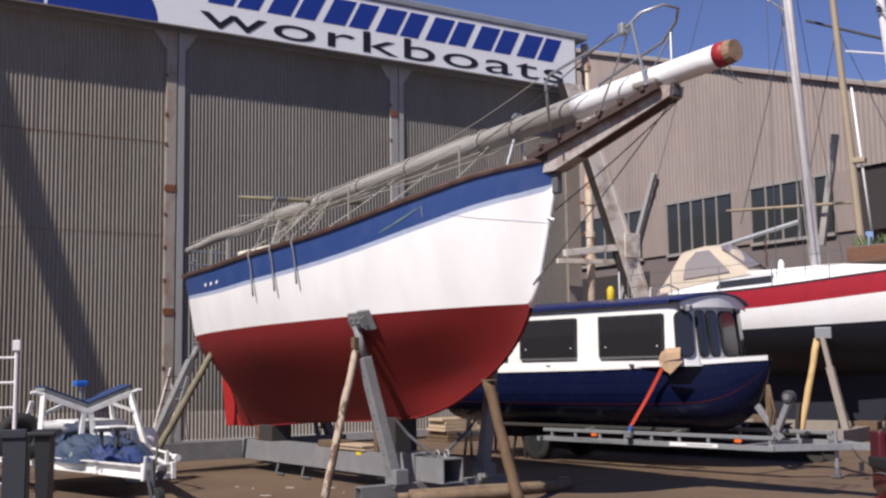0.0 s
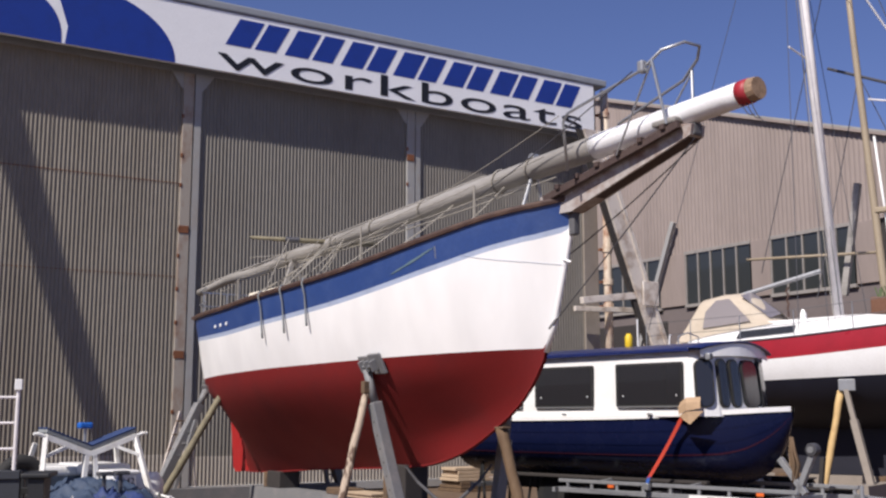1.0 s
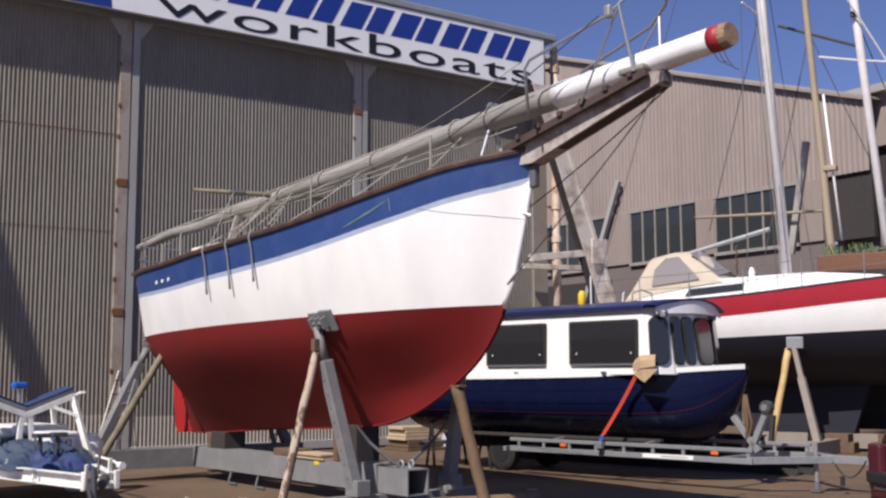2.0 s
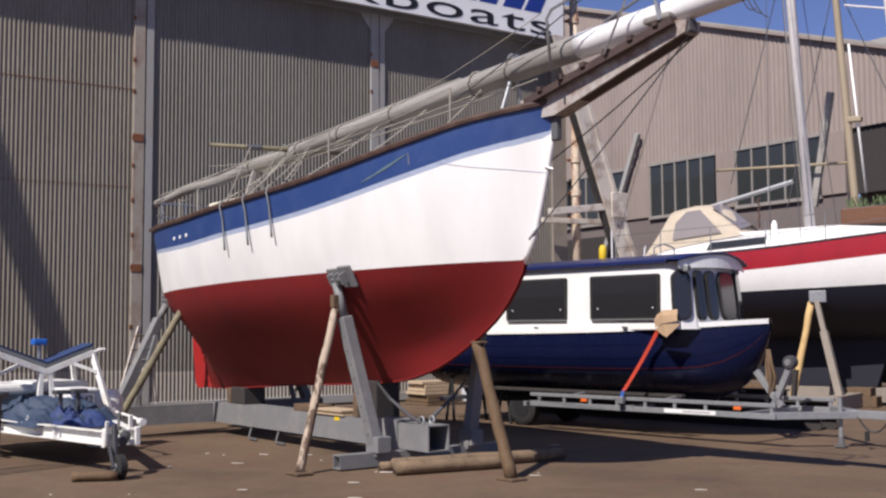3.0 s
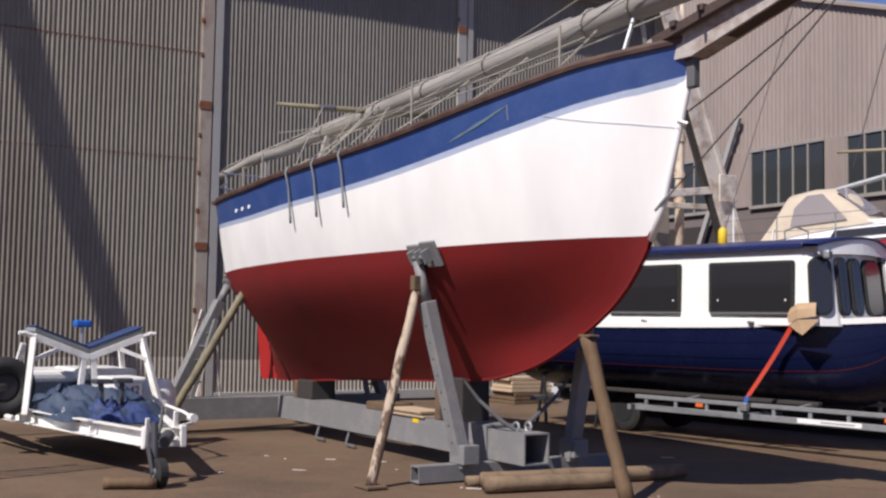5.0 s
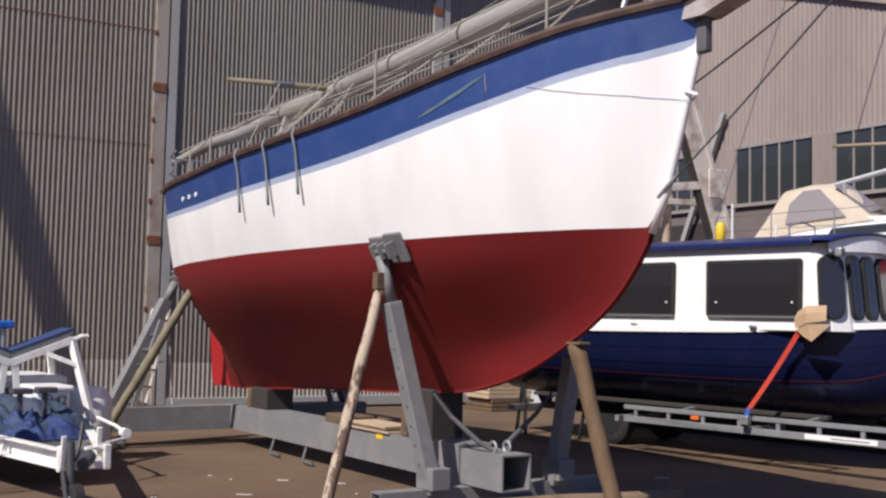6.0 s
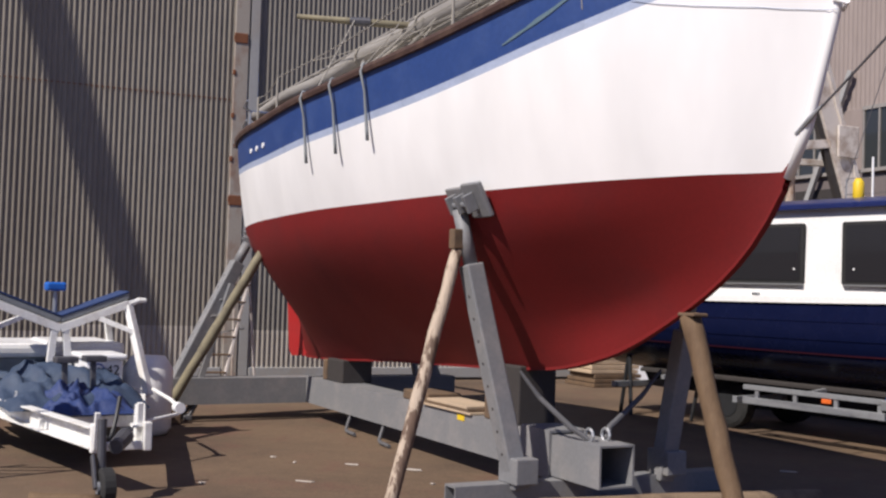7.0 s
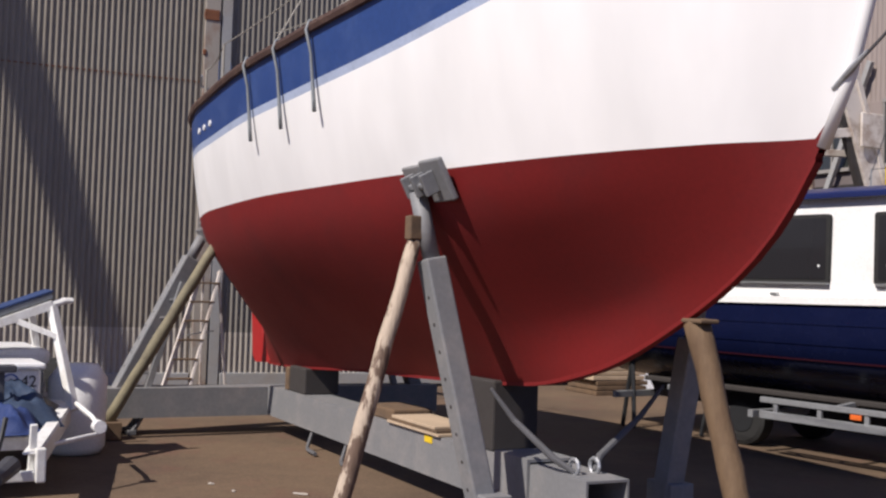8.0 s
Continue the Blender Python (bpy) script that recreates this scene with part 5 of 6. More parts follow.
for k in range(4):
    part("halyard", tube(sag((-0.2 + 0.02 * k, 1.4 + 0.1 * k, 3.6), (-0.7, 1.55, 11 + k), 0.1, 6), 0.009, 5), M_ROPE, yacht)
part("bundled_rope", tube([(-1.1 + 0.04 * math.sin(3 * k), 1.3, 3.6 + 0.09 * k) for k in range(8)], 0.025, 6), M_CAPRAIL, yacht)

ystand = thing("yacht_stand", YACHT_M @ pose(0.45, -0.25, 0), "grey steel yacht stand with a swivel pad", "stand")
part("arm", beam((0.40, 0.05, 0.25), (0.10, 0.22, 1.45), 0.13, 0.13), M_COLUMN, ystand)
part("arm_tube", beam((0.10, 0.22, 1.45), (-0.05, 0.32, 2.05), 0.09, 0.09), M_COLUMN, ystand)
part("pad", cube(-0.18, 0.14, 0.27, 0.33, 2.0, 2.22, 0.01), M_GALV, ystand)
part("shoe", beam((0.40, -0.6, 0.14), (0.40, 2.6, 0.14), 0.28, 0.26), M_COLUMN, ystand)
part("spine", beam((-3.5, 1.8, 0.2), (3.5, 1.8, 0.2), 0.25, 0.28), M_COLUMN, ystand)
ypole = thing("wooden_prop", YACHT_M @ pose(-0.05, -0.25, 0), "yellow pine pole propping the yacht", "prop", "boat props")
part("pole", knotty((0, 0, 0), (0.33, 0.38, 2.0), 0.072, 0.064, 8, 0.01, 12, 31), M_YELLOW_POLE, ypole, smooth=True)
part("foot_plate", cube(-0.14, 0.14, -0.1, 0.1, 0, 0.03), M_TIMBER, ypole)
y2 = thing("yacht_stand", YACHT_M @ pose(2.1, 0.4, 0), "weathered timber yacht prop", "stand")
part("arm", beam((0, 0, 0.05), (0.05, 0.3, 1.7), 0.16, 0.16), M_COLUMN, y2)
for k, (x, y, w) in enumerate(((-1.2, 1.3, 0.9), (0.9, 1.0, 0.7), (1.9, 1.2, 0.8), (3.1, 0.9, 0.6))):
    ob = thing("keel_block", YACHT_M @ pose(x, y, 0), "brown timber baulks under the yacht", "timber block", "keel blocks")
    part("baulk", cube(-w / 2, w / 2, -0.2, 0.2, 0.0, 0.2, 0.01), M_TIMBER, ob)
    part("baulk", cube(-w / 3, w / 3, -0.15, 0.25, 0.2, 0.36, 0.01), M_TIMBER, ob)

# a second boat's rig behind
rig2 = thing("wooden_mast", YACHT_M @ pose(0.15, 4.0, 0), "cream wooden mast of a boat behind", "mast")
part("spar", tube([(0.35, 0, 0), (0.0, 0, 4.2), (-0.36, 0, 10.2), (-0.55, 0, 14)], [0.10, 0.09, 0.075, 0.055], 14), M_MAST_CREAM, rig2, smooth=True)
part("topmast", tube([(0.22, 0.05, 4.5), (-0.05, 0.05, 7.9)], 0.028, 8), M_GEL_WHITE, rig2, smooth=True)
part("yard", tube([(-3.2, 0, 5.30), (-0.1, 0, 5.20)], 0.035, 10), M_MAST_CREAM, rig2, smooth=True)
part("hounds", cube(-0.1, 0.2, -0.1, 0.1, 6.1, 6.22, 0.02), M_MAST_CREAM, rig2)
part("crosstree", tube([(-1.0, 0, 9.7), (0.75, 0, 8.9)], 0.035, 6), M_WIRE, rig2)
part("folded_blade", beam((-0.55, 0.3, 6.9), (-1.0, 0.3, 4.3), 0.14, 0.18), M_MAST_GREY, rig2, "pale grey wrapped spar")
for a, b in (((-0.5, 0, 13.5), (2.6, -0.5, 4.0)), ((-0.5, 0, 13.5), (-3.0, 0.4, 5.0)), ((-0.3, 0, 9.4), (1.8, 0, 4.0)), ((-0.3, 0, 9.4), (-1.4, -0.4, 4.2)), ((0.5, 0, 12.5), (3.2, 0, 6.0))):
    part("stay", tube([a, b], 0.012, 5), M_WIRE, rig2)
far_mast = thing("alloy_mast", pose(9.20, 25.70, 0), "white alloy mast of another yacht standing beside", "mast")
part("spar", tube([(0, 0, 0), (-2.03, -2.23, 16)], 0.088, 14), M_ALLOY, far_mast, "white alloy spar", True)
part("spreader", tube([(-1.9, -0.93, 8.42), (-1.05, -1.15, 8.25), (0.5, -1.6, 8.0)], 0.02, 6), M_ALLOY, far_mast)
part("mast_light", cube(-1.30, -1.20, -1.42, -1.32, 9.15, 9.28, 0.02), M_WIRE, far_mast)
part("halyard", tube([(-3.2, -2.4, 12.0), (0.9, -0.5, 6.2)], 0.022, 6), M_GEL_WHITE, far_mast, "white slanting halyard")
# hull guessed below the wooden mast; dark and low to fill the yacht's shade
hull2 = thing("wooden_boat", YACHT_M @ pose(0.6, 4.0, 0), "guessed wooden boat hull behind the yacht, dark to fill the shade there", "boat")
part("hull", sheet([[(x, s * 1.2 * (1 - (x / 4.2) ** 2) ** 0.6 * (0.55 + 0.45 * t), 0.35 + 3.35 * t) for x in [-4.2 + 8.4 * k / 16 for k in range(17)]] for s, t in ((-1, 1), (-1, 0.5), (-1, 0), (1, 0), (1, 0.5), (1, 1))]), M_DARK, hull2)
part("deck", cube(-3.6, 3.6, -0.8, 0.8, 3.55, 3.68), M_DECK, hull2)
basket = thing("planter_box", YACHT_M @ pose(0.75, 3.4, 3.68), "brown wicker planter box with green shoots", "planter")
part("box", cube(-0.7, 0.9, -0.25, 0.25, 0.0, 0.42, 0.03), M_BASKET, basket)
leaf = bmesh.new()
rnd = random.Random(9)
for k in range(70):
    x, y = rnd.uniform(-0.6, 0.8), rnd.uniform(-0.2, 0.2)
    h = rnd.uniform(0.08, 0.28)
    dx, dy = rnd.uniform(-0.1, 0.1), rnd.uniform(-0.1, 0.1)
    vs = [leaf.verts.new(p) for p in ((x - 0.02, y, 0.4), (x + 0.02, y, 0.4), (x + dx + 0.015, y + dy, 0.4 + h), (x + dx - 0.015, y + dy, 0.4 + h))]
    leaf.faces.new(vs)
part("shoots", leaf, M_LEAF, basket)
# ---- white launching trailer with a V rest ----
VT_M = pose(-3.75, 12.4, 0, 0, 0, -44)
vt = thing("launching_trailer", VT_M, "white painted launching trailer with a padded V rest", "trailer")


def channel(p0, p1, h, w, mat=M_TRAILER_WHITE, name="beam"):
    """A folded channel: web with two flanges."""
    p0, p1 = Vector(p0), Vector(p1)
    web = part(name, beam(p0, p1, 0.02, h), mat, vt)
    for s in (-1, 1):
        part("flange", beam(p0 + Vector((0, -w / 2, s * (h / 2 + 0.006))), p1 + Vector((0, -w / 2, s * (h / 2 + 0.006))), w, 0.012, 0, 0.002), mat, web)
    return web


channel((-3.05, -0.47, 0.40), (-0.02, -0.02, 0.38), 0.125, 0.08, name="draw_bar")
channel((-2.3, 0.97, 0.38), (0.0, 0.28, 0.38), 0.125, 0.08, name="draw_bar")
channel((-5.2, -0.47, 0.42), (-3.05, -0.47, 0.40), 0.125, 0.08, name="side_beam")
channel((-5.2, 0.97, 0.42), (-2.3, 0.97, 0.38), 0.125, 0.08, name="side_beam")
part("nose_plate", cube(-0.03, 0.03, -0.09, -0.03, 0.28, 0.48, 0.01), M_TRAILER_WHITE, vt)
part("nose_plate", cube(-0.03, 0.03, 0.27, 0.33, 0.28, 0.48, 0.01), M_TRAILER_WHITE, vt)
part("nose_bar", cube(-0.02, 0.02, -0.03, 0.27, 0.29, 0.35, 0.008), M_TRAILER_WHITE, vt)
part("nose_post", beam((0.02, -0.06, 0.30), (0.05, -0.06, 0.56), 0.03, 0.035), M_TRAILER_WHITE, vt)
part("nose_post", beam((-0.15, 0.28, 0.30), (-0.12, 0.28, 0.60), 0.035, 0.04), M_TRAILER_WHITE, vt)
for x in (-1.05, -2.5, -4.3):
    part("cross_member", beam((x, -0.47 * min(1, -x / 2.4), 0.36), (x, 0.28 + 0.69 * min(1, -x / 2.3), 0.36), 0.08, 0.09), M_TRAILER_WHITE, vt)
# V rest
vx, c = -2.5, 0.24
for s in (-1, 1):
    tip = Vector((vx, c + s * 0.60, 1.24))
    low = Vector((vx, c, 1.01))
    part("v_arm", beam(low, tip, 0.06, 0.07), M_TRAILER_WHITE, vt)
    part("v_horn", tube([tip, (vx, c + s * 0.70, 1.275), (vx, c + s * 0.76, 1.275)], [0.03, 0.026, 0.022], 8), M_TRAILER_WHITE, vt)
    pad = part("carpet_pad", beam(low + Vector((-0.15, 0, 0.075)), tip + Vector((-0.15, 0, 0.075)), 0.34, 0.055, 0, 0.012), M_DRAIN, vt, "grey padded bolster")
    part("carpet", beam(low + Vector((-0.15, 0, 0.112)), tip + Vector((-0.15, 0, 0.112)), 0.35, 0.018), M_BLUE_CARPET, pad, "blue carpet facing")
    part("upright", beam((vx, c + s * 0.60, 1.22), (vx + 0.28, c + s * 0.74, 0.42), 0.06, 0.07), M_TRAILER_WHITE, vt)
    part("upright", beam((vx - 0.55, c + s * 0.55, 1.15), (vx - 0.70, c + s * 0.70, 0.42), 0.05, 0.06), M_TRAILER_WHITE, vt)
    part("knee_brace", beam((vx, c + s * 0.30, 1.12), (vx + 0.10, c + s * 0.65, 0.98), 0.035, 0.045), M_TRAILER_WHITE, vt)
part("v_post", beam((vx, c - 0.05, 1.01), (vx, c - 0.10, 0.45), 0.05, 0.06), M_TRAILER_WHITE, vt)
part("v_post", beam((vx, c + 0.05, 1.01), (vx, c + 0.10, 0.45), 0.05, 0.06), M_TRAILER_WHITE, vt)
part("stop_post", tube([(vx - 0.25, c, 0.45), (vx - 0.25, c, 1.345)], 0.022, 8), M_STEEL, vt)
part("stop_pad", cube(vx - 0.33, vx - 0.20, c - 0.09, c + 0.09, 1.34, 1.42, 0.02), M_BLUE_PLASTIC, vt, "bright blue plastic pad")
part("roller_arm", tube([(-2.0, 0.95, 0.50), (-1.5, 0.95, 0.46), (-1.24, 0.94, 0.42)], 0.017, 8), M_TRAILER_WHITE, vt)
part("roller_arm", tube([(-0.9, 0.45, 0.34), (-1.24, 0.94, 0.37)], 0.017, 8), M_TRAILER_WHITE, vt)
part("roller", tube([(-1.30, 0.94, 0.42), (-1.21, 0.94, 0.42)], 0.045, 14), M_GEL_WHITE, vt)
part("near_bar", tube([(-3.6, -0.75, 0.44), (-2.2, -0.62, 0.40)], 0.028, 8), M_TRAILER_WHITE, vt)
part("tie_ring", tube([(-1.75 + 0.03 * math.cos(a), -0.25, 0.50 + 0.03 * math.sin(a)) for a in [k * math.pi / 5 for k in range(10)]], 0.009, 6, True), M_STEEL, vt)
wheel = part("jockey_wheel", tube([(0.44, -0.09 - 0.045, 0.125), (0.44, -0.09 - 0.035, 0.125), (0.44, -0.09 + 0.035, 0.125), (0.44, -0.09 + 0.045, 0.125)], [0.10, 0.125, 0.125, 0.10], 20), M_RUBBER, vt, "black jockey wheel")
part("hub", tube([(0.44, -0.15, 0.125), (0.44, -0.03, 0.125)], 0.04, 12), M_GALV, wheel)
part("jockey_tube", tube([(0.36, -0.10, 0.14), (0.32, -0.10, 0.55)], 0.03, 10), M_WIRE, vt)
part("jockey_fork", beam((0.34, -0.16, 0.32), (0.45, -0.16, 0.12), 0.02, 0.05), M_WIRE, vt)
part("coupling_hose", tube(sag((0.0, 0.1, 0.66), (0.22, -0.05, 0.42), 0.12, 8), 0.016, 6), M_BLACK, vt)
part("coupling_head", tube([(0.10, 0.12, 0.40), (0.30, 0.0, 0.36)], [0.06, 0.05], 10), M_WIRE, vt)
for x, y in ((-4.3, -0.72), (-4.3, 1.2)):
    wheel = part("wheel", tube([(x, y - 0.11, 0.34), (x, y - 0.09, 0.34), (x, y + 0.09, 0.34), (x, y + 0.11, 0.34)], [0.29, 0.34, 0.34, 0.29], 24), M_RUBBER, vt, "black trailer tyre")
    part("rim", tube([(x, y - 0.115, 0.34), (x, y + 0.115, 0.34)], 0.18, 16), M_GEL_WHITE, wheel)

# loads on the trailer
tarp = thing("folded_tarpaulin", VT_M, "crumpled blue tarpaulin bundle on the trailer", "tarpaulin")


def cloth(x0, x1, y0, y1, z0, h, seed, freq):
    rows = []
    for i in range(61):
        row = []
        for j in range(41):
            u, v = i / 60, j / 40
            x, y = x0 + (x1 - x0) * u, y0 + (y1 - y0) * v
            dome = (math.sin(math.pi * u) * math.sin(math.pi * v)) ** 0.35
            z = z0 + h * dome * (0.75 + 0.55 * noise.noise((x * freq, y * freq, seed))) + (0.05 * noise.noise((x * 9, y * 9, seed)) + 0.22 * (0.3 - abs(noise.noise((x * 3.1 + y, y * 5.2 - x, seed + 4)))) - 0.10 * abs(noise.noise((x * 7, y * 11, seed + 2)))) * dome
            row.append((x, y, max(z0, z)))
        rows.append(row)
    return sheet(rows)


part("dull_folds", cloth(-3.6, -1.3, -0.38, 0.72, 0.42, 0.31, 3.0, 2.6), M_TARP, tarp, smooth=True)
part("bright_folds", cloth(-2.0, -0.95, -0.16, 0.52, 0.42, 0.17, 8.0, 3.5), M_TARP_BRIGHT, tarp, "bright blue folds", True)
for k, y in enumerate((0.10, 0.36)):
    br = thing("black_bracket", VT_M @ pose(-1.62 - 0.12 * k, y, 0.42), "black steel bracket standing on the trailer", "bracket", "brackets on the trailer")
    part("stem", beam((0, 0, 0), (-0.04, 0, 0.36), 0.05, 0.04), M_WIRE, br)
    part("head", cube(-0.08, 0.06, -0.09, 0.09, 0.35, 0.40, 0.01), M_WIRE, br)
crate = thing("white_plastic_crate", VT_M @ pose(-2.20, 0.47, 0.36), "white plastic crate marked 42", "crate")
part("body", cube(-0.28, 0.16, -0.10, 0.22, 0.0, 0.40, 0.02), M_GEL_WHITE, crate)
part("lid", cube(-0.32, 0.19, -0.13, 0.25, 0.40, 0.45, 0.02), M_GEL_WHITE, crate, "white moulded lid")
lettering("digits", "42", M_SIGN_BLACK, crate, pose(0.163, 0.07, 0.27, 90, 0, 90), 0.115, 0.085, "black number 42")
part("ring_mark", tube([(0.162, 0.0 + 0.055 * math.cos(a), 0.31 + 0.055 * math.sin(a)) for a in [k * math.pi / 10 for k in range(20)]], 0.006, 5, True), M_BLUE_TAPE, crate)
for k, (x, y, z) in enumerate(((-3.35, 0.0, 0.72), (-3.15, 0.55, 0.74))):
    lid = thing("white_cover", VT_M @ pose(x, y, z), "white moulded plastic cover on the trailer", "cover", "white covers")
    part("shell", cube(-0.55, 0.45, -0.34, 0.34, 0.0, 0.13, 0.045), M_GEL_WHITE, lid)
    part("base", cube(-0.5, 0.40, -0.30, 0.30, -0.30, 0.0, 0.02), M_DRAIN, lid)
guard = thing("white_mudguard", VT_M @ pose(-2.80, 1.30, 0.0), "rounded white plastic drum beside the trailer", "drum")
part("shell", tube([(0, -0.16, 0.0), (0, -0.16, 0.06), (0, -0.16, 0.62), (0, -0.16, 0.74)], [0.20, 0.24, 0.24, 0.16], 18), M_GEL_WHITE, guard, smooth=True)
# ---- odds and ends of the yard ----
rack = thing("steel_frame_stand", pose(-3.125, 8.76, 0, 0, 0, 20), "dark grey steel stand with panelled sides", "stand")
part("panel", slab([(-0.37, 0.0), (-0.20, 0.0), (-0.19, 1.02), (-0.37, 1.02)], -0.03, 0.05), M_STAND, rack, "dark blue-grey steel panel")
part("panel", slab([(-0.09, 0.0), (-0.03, 0.0), (-0.01, 1.0), (-0.13, 1.0)], -0.02, 0.40), M_BLACK, rack)
part("top_bar", beam((-1.4, 0, 1.035), (-0.19, 0, 1.035), 0.10, 0.065), M_STAND, rack)
part("lid", cube(-0.185, 0.035, -0.05, 0.45, 1.005, 1.045, 0.012), M_BLACK, rack, "black overhanging lid")
for x in (-0.28, -1.3):
    part("post", beam((x, 0.55, 0), (x, 0.55, 1.0), 0.09, 0.09), M_BLACK, rack)
part("tie_bar", beam((-0.28, 0.0, 0.35), (-0.28, 0.55, 0.35), 0.06, 0.06), M_BLACK, rack)
part("tie_bar", beam((-0.28, 0.2, 0.90), (-0.05, 0.2, 0.90), 0.05, 0.05), M_BLACK, rack)

tyre = thing("spare_wheel", VT_M @ pose(-2.46, -0.66, 0.70), "black spare wheel carried upright on the white trailer", "wheel")
part("casing", tube([(0, 0.235 * math.cos(a), 0.235 * math.sin(a)) for a in [k * math.pi / 16 for k in range(32)]], 0.092, 12, True), M_RUBBER, tyre, smooth=True)
part("rim", tube([(-0.05, 0, 0), (-0.03, 0, 0), (0.03, 0, 0), (0.05, 0, 0)], [0.10, 0.16, 0.16, 0.12], 18), M_BLACK, tyre)
part("carrier", beam((-0.08, 0, 0.0), (-0.08, 0.05, -0.30), 0.05, 0.05), M_TRAILER_WHITE, tyre)

tower = thing("scaffold_tower", pose(-5.15, 11.95, 0, 0, 0, 25), "silver alloy scaffold ladder frame", "scaffold")
for x in (0.0, -0.75):
    part("post", tube([(x, 0, 0), (x, 0, 1.9)], 0.022, 10), M_ALLOY, tower)
for k in range(6):
    part("rung", tube([(0, 0, 0.3 + 0.28 * k), (-0.75, 0, 0.3 + 0.28 * k)], 0.016, 8), M_ALLOY, tower)
part("post_cap", cube(-0.04, 0.04, -0.04, 0.04, 1.78, 1.9, 0.008), M_GEL_WHITE, tower)

chip = thing("timber_offcut", pose(-3.68, 11.85, 0, 0, 0, 12), "short brown timber offcut on the ground", "timber")
part("baulk", knotty((-0.22, 0, 0.05), (0.22, 0.03, 0.05), 0.052, 0.046, 6, 0.006, 10, 44), M_POLE_BROWN, chip, smooth=True)

car = thing("red_car", pose(3.80, 9.6, 0, 0, 0, 8), "dark red hatchback parked at the yard's edge", "car")
prof = [(0.0, 0.35), (0.02, 0.62), (0.10, 0.95), (0.35, 1.25), (0.75, 1.42), (2.2, 1.45), (3.0, 1.0), (3.9, 0.85), (4.0, 0.45), (3.95, 0.28), (0.05, 0.28)]
body = slab(prof, -0.8, 0.8)
bmesh.ops.bevel(body, geom=body.edges[:], offset=0.07, segments=3, affect="EDGES")
part("body", body, M_CAR_RED, car, smooth=True)
for y in (-0.81, 0.81):
    part("side_window", slab([(0.6, 1.0), (0.9, 1.33), (2.1, 1.36), (2.7, 1.0)], y - 0.005, y + 0.005), M_TINTED, car)
    for x in (0.75, 3.2):
        w = part("wheel", tube([(x, y - 0.1, 0.30), (x, y - 0.08, 0.30), (x, y + 0.06, 0.30), (x, y + 0.08, 0.30)], [0.26, 0.30, 0.30, 0.26], 20), M_RUBBER, car)
        part("rim", tube([(x, y - 0.105, 0.30), (x, y + 0.085, 0.30)], 0.18, 16), M_GALV, w)
part("bumper_strip", cube(-0.03, 0.10, -0.74, 0.74, 0.60, 0.70, 0.02), M_BLACK, car, "dull grey bumper strip")
part("rear_window", sheet([[(0.075, -0.55, 0.98), (0.075, 0.55, 0.98)], [(0.33, -0.5, 1.25), (0.33, 0.5, 1.25)]]), M_TINTED, car)
for y in (-0.62, 0.62):
    part("tail_lamp", cube(-0.015, 0.06, y - 0.1, y + 0.1, 0.68, 0.92, 0.02), M_RED_LINE, car)

# old stepladder by the hangar door
steps = thing("stepladder", WALL_M @ pose(-0.30, -0.75, 0), "old grey stepladder standing by the hangar door", "ladder")
for s in (-1, 1):
    part("stile", beam((s * 0.17 - 0.20, -0.10, 0.0), (s * 0.12 + 0.25, 0.10, 1.60), 0.035, 0.06), M_STRUT, steps)
    part("rear_leg", beam((s * 0.17 + 0.38, 0.30, 0.0), (s * 0.10 + 0.25, 0.12, 1.58), 0.03, 0.04), M_STRUT, steps)
for k in range(6):
    t = 0.12 + 0.155 * k
    part("tread", beam((-0.20 + 0.45 * t - 0.16, -0.10 + 0.2 * t, 1.6 * t), (-0.20 + 0.45 * t + 0.16, -0.10 + 0.2 * t, 1.6 * t), 0.08, 0.025), M_TIMBER, steps)
part("stay_bar", tube([(-0.05, 0.0, 0.75), (0.33, 0.20, 0.80)], 0.012, 6), M_STEEL, steps)

# pallets, boards and junk seen below the keel and between the boats
rnd = random.Random(21)
pal = thing("board_stack", pose(-1.45, 23.55, 0, 0, 0, 40), "stack of yellowish timber boards by the hangar doors", "timber")
for j in range(7):
    part("board", cube(-0.48 + 0.03 * (j % 3), 0.46 - 0.04 * (j % 2), -0.45 + 0.03 * j, 0.4 - 0.02 * j, 0.07 * j, 0.07 * j + 0.058, 0.006), M_PLY if j > 2 else M_TIMBER, pal)
# dark beams behind the day boat, partly guessed, added to fill the shade there
beams = thing("shade_fill_beams", DAY_M @ pose(-0.8, 2.75, 0), "pile of dark steel beams, partly guessed, added to fill the shade", "steel beams")
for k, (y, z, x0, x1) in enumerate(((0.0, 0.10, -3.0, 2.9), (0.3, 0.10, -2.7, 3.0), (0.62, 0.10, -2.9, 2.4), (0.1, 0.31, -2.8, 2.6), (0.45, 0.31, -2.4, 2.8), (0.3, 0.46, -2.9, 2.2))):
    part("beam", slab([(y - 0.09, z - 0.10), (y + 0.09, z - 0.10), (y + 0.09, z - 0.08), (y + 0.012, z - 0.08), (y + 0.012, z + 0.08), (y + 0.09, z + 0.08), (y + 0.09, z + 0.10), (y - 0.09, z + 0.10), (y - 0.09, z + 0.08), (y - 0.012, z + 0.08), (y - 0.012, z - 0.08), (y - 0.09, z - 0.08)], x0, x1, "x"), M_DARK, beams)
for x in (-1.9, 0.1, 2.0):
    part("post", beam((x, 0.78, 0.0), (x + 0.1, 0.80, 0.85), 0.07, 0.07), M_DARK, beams)
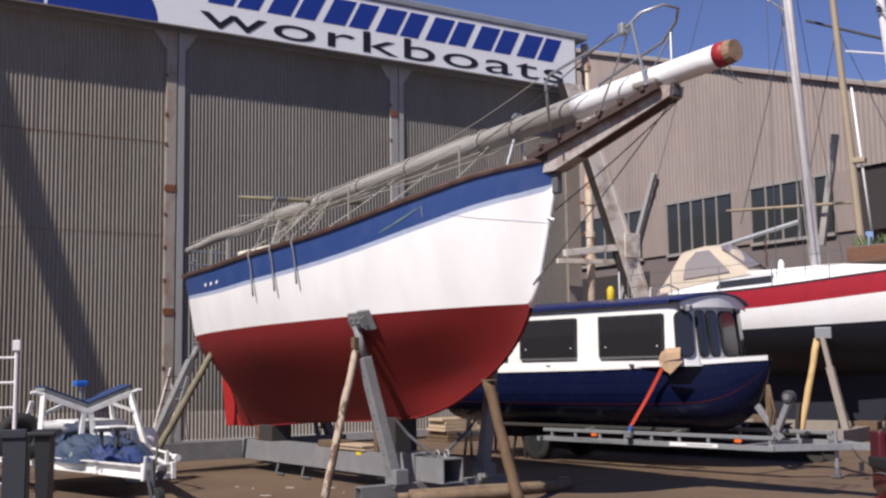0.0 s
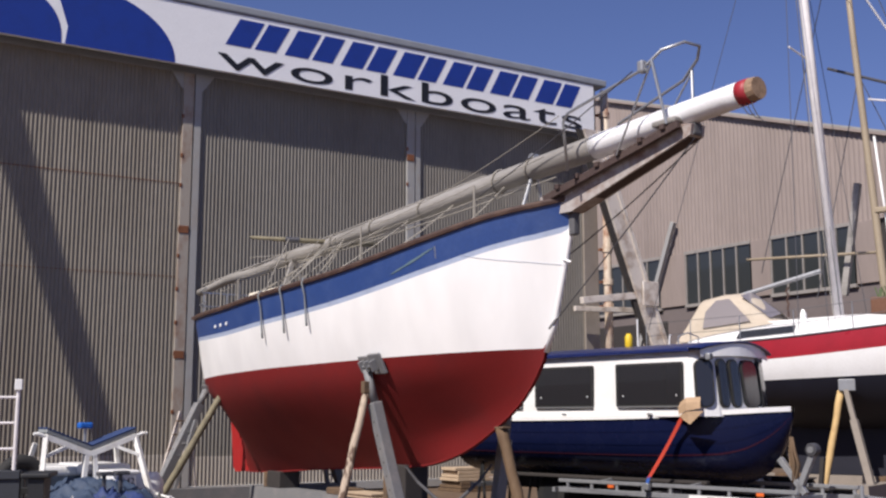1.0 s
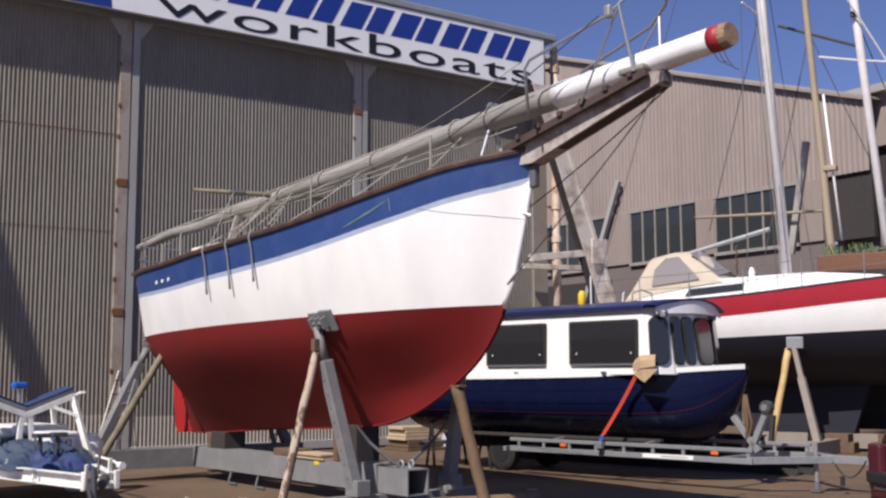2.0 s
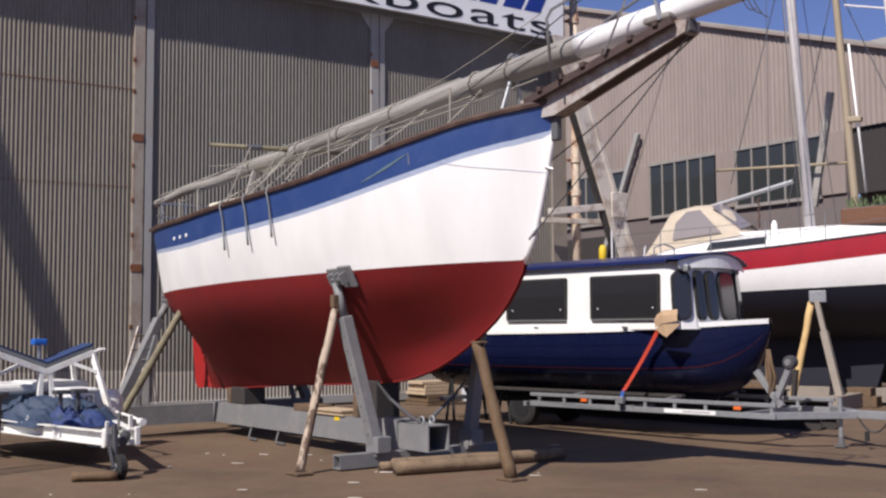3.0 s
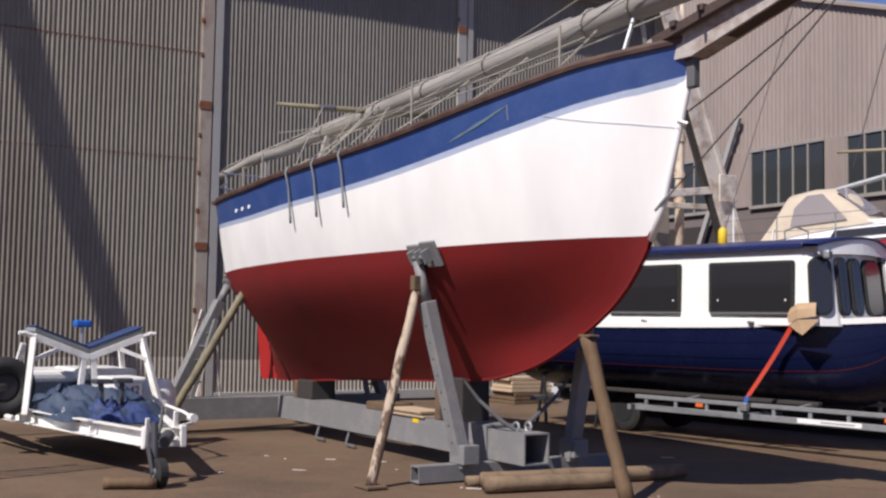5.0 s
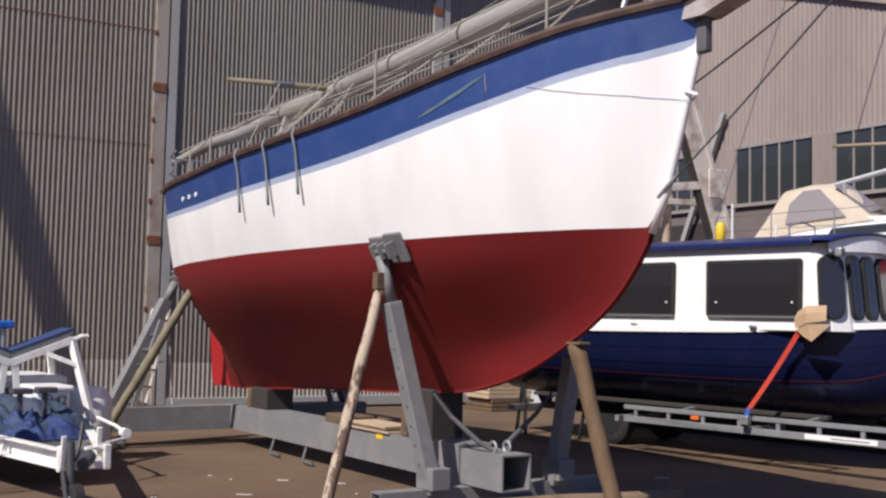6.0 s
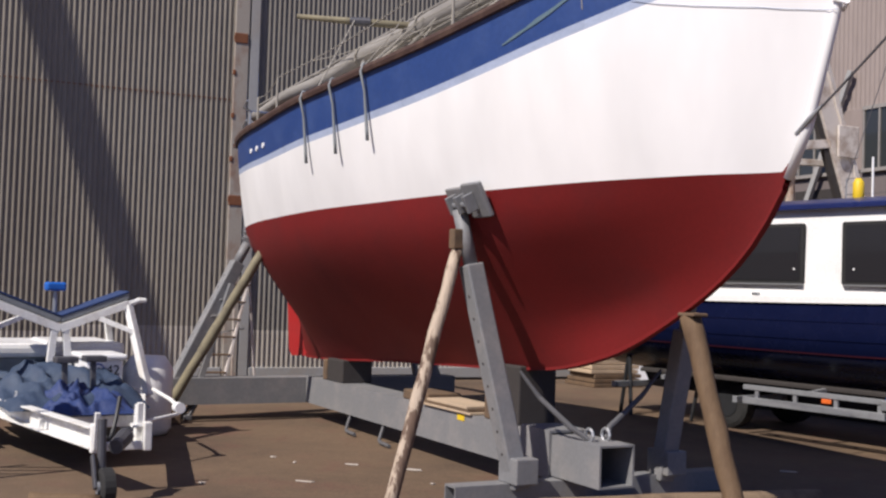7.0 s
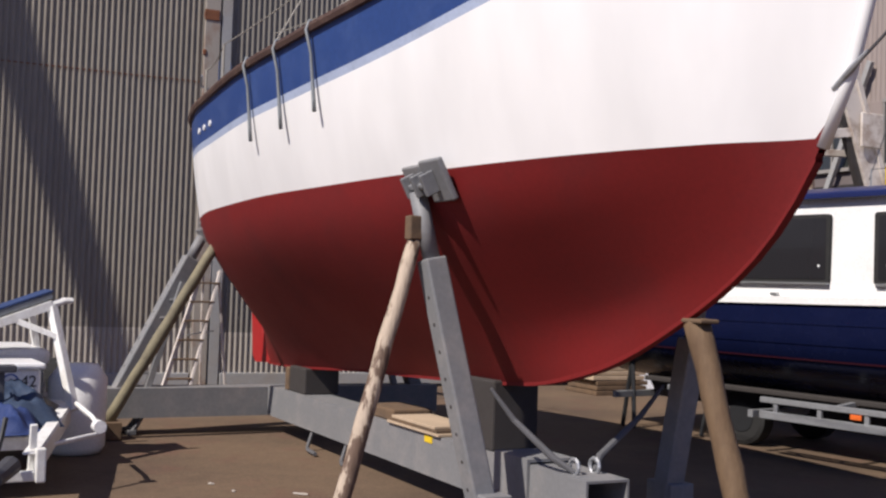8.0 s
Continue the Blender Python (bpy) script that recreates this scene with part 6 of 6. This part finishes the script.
for k, (x, y) in enumerate(((-0.5, 19.6), (0.35, 19.2))):
    tr = thing("steel_trestle", pose(x, y, 0, 0, 0, 30 + 20 * k), "dark steel trestle standing in the shade", "trestle", "trestles")
    for a in (-0.3, 0.3):
        part("leg", tube([(a, -0.15, 0), (a * 0.9, 0, 0.8)], 0.025, 6), M_BLACK, tr)
        part("leg", tube([(a, 0.15, 0), (a * 0.9, 0, 0.8)], 0.025, 6), M_BLACK, tr)
    part("bar", tube([(-0.4, 0, 0.8), (0.4, 0, 0.8)], 0.03, 6), M_BLACK, tr)
sheetp = thing("pale_board", pose(-1.0, 24.35, 0, 0, 0, 42), "pale board leaning against the hangar", "board")
part("panel", cube(-0.35, 0.35, -0.02, 0.02, 0.0, 0.60, 0.005, pose(0, 0, 0, -12, 0, 0)), M_SIGN, sheetp)

litter = bmesh.new()
for k in range(28):
    x, y = rnd.uniform(-4.2, 2.8), rnd.uniform(9.0, 16.5)
    r = rnd.choice((0.01, 0.014, 0.02, 0.045, 0.07))
    a = rnd.uniform(0, 6.3)
    pts = [(x + r * rnd.uniform(0.6, 1.6) * math.cos(a + t), y + min(r, 0.02) * rnd.uniform(0.4, 1.0) * math.sin(a + t), 0.006 + rnd.uniform(0, 0.005)) for t in (0, 1.2, 2.4, 3.7, 5.0)]
    top = [litter.verts.new(p) for p in pts]
    low = [litter.verts.new((p[0], p[1], 0.0)) for p in pts]
    litter.faces.new(top)
    for j in range(5):
        litter.faces.new((top[j], low[j], low[(j + 1) % 5], top[(j + 1) % 5]))
tagged(part("ground_litter", litter, M_LITTER), "scraps of pale paint and wood chips on the ground", "litter", kind="stuff")

# tall leaning spar, added unseen to cast the slanting shadow on the hangar door
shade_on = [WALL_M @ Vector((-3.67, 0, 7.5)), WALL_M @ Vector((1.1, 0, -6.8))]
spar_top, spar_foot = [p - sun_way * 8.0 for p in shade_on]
lean = thing("shadow_caster_spar", Matrix.Translation((spar_foot.x, spar_foot.y, 0)), "unseen long grey spar added to cast the slanting shadow on the hangar door", "mast")
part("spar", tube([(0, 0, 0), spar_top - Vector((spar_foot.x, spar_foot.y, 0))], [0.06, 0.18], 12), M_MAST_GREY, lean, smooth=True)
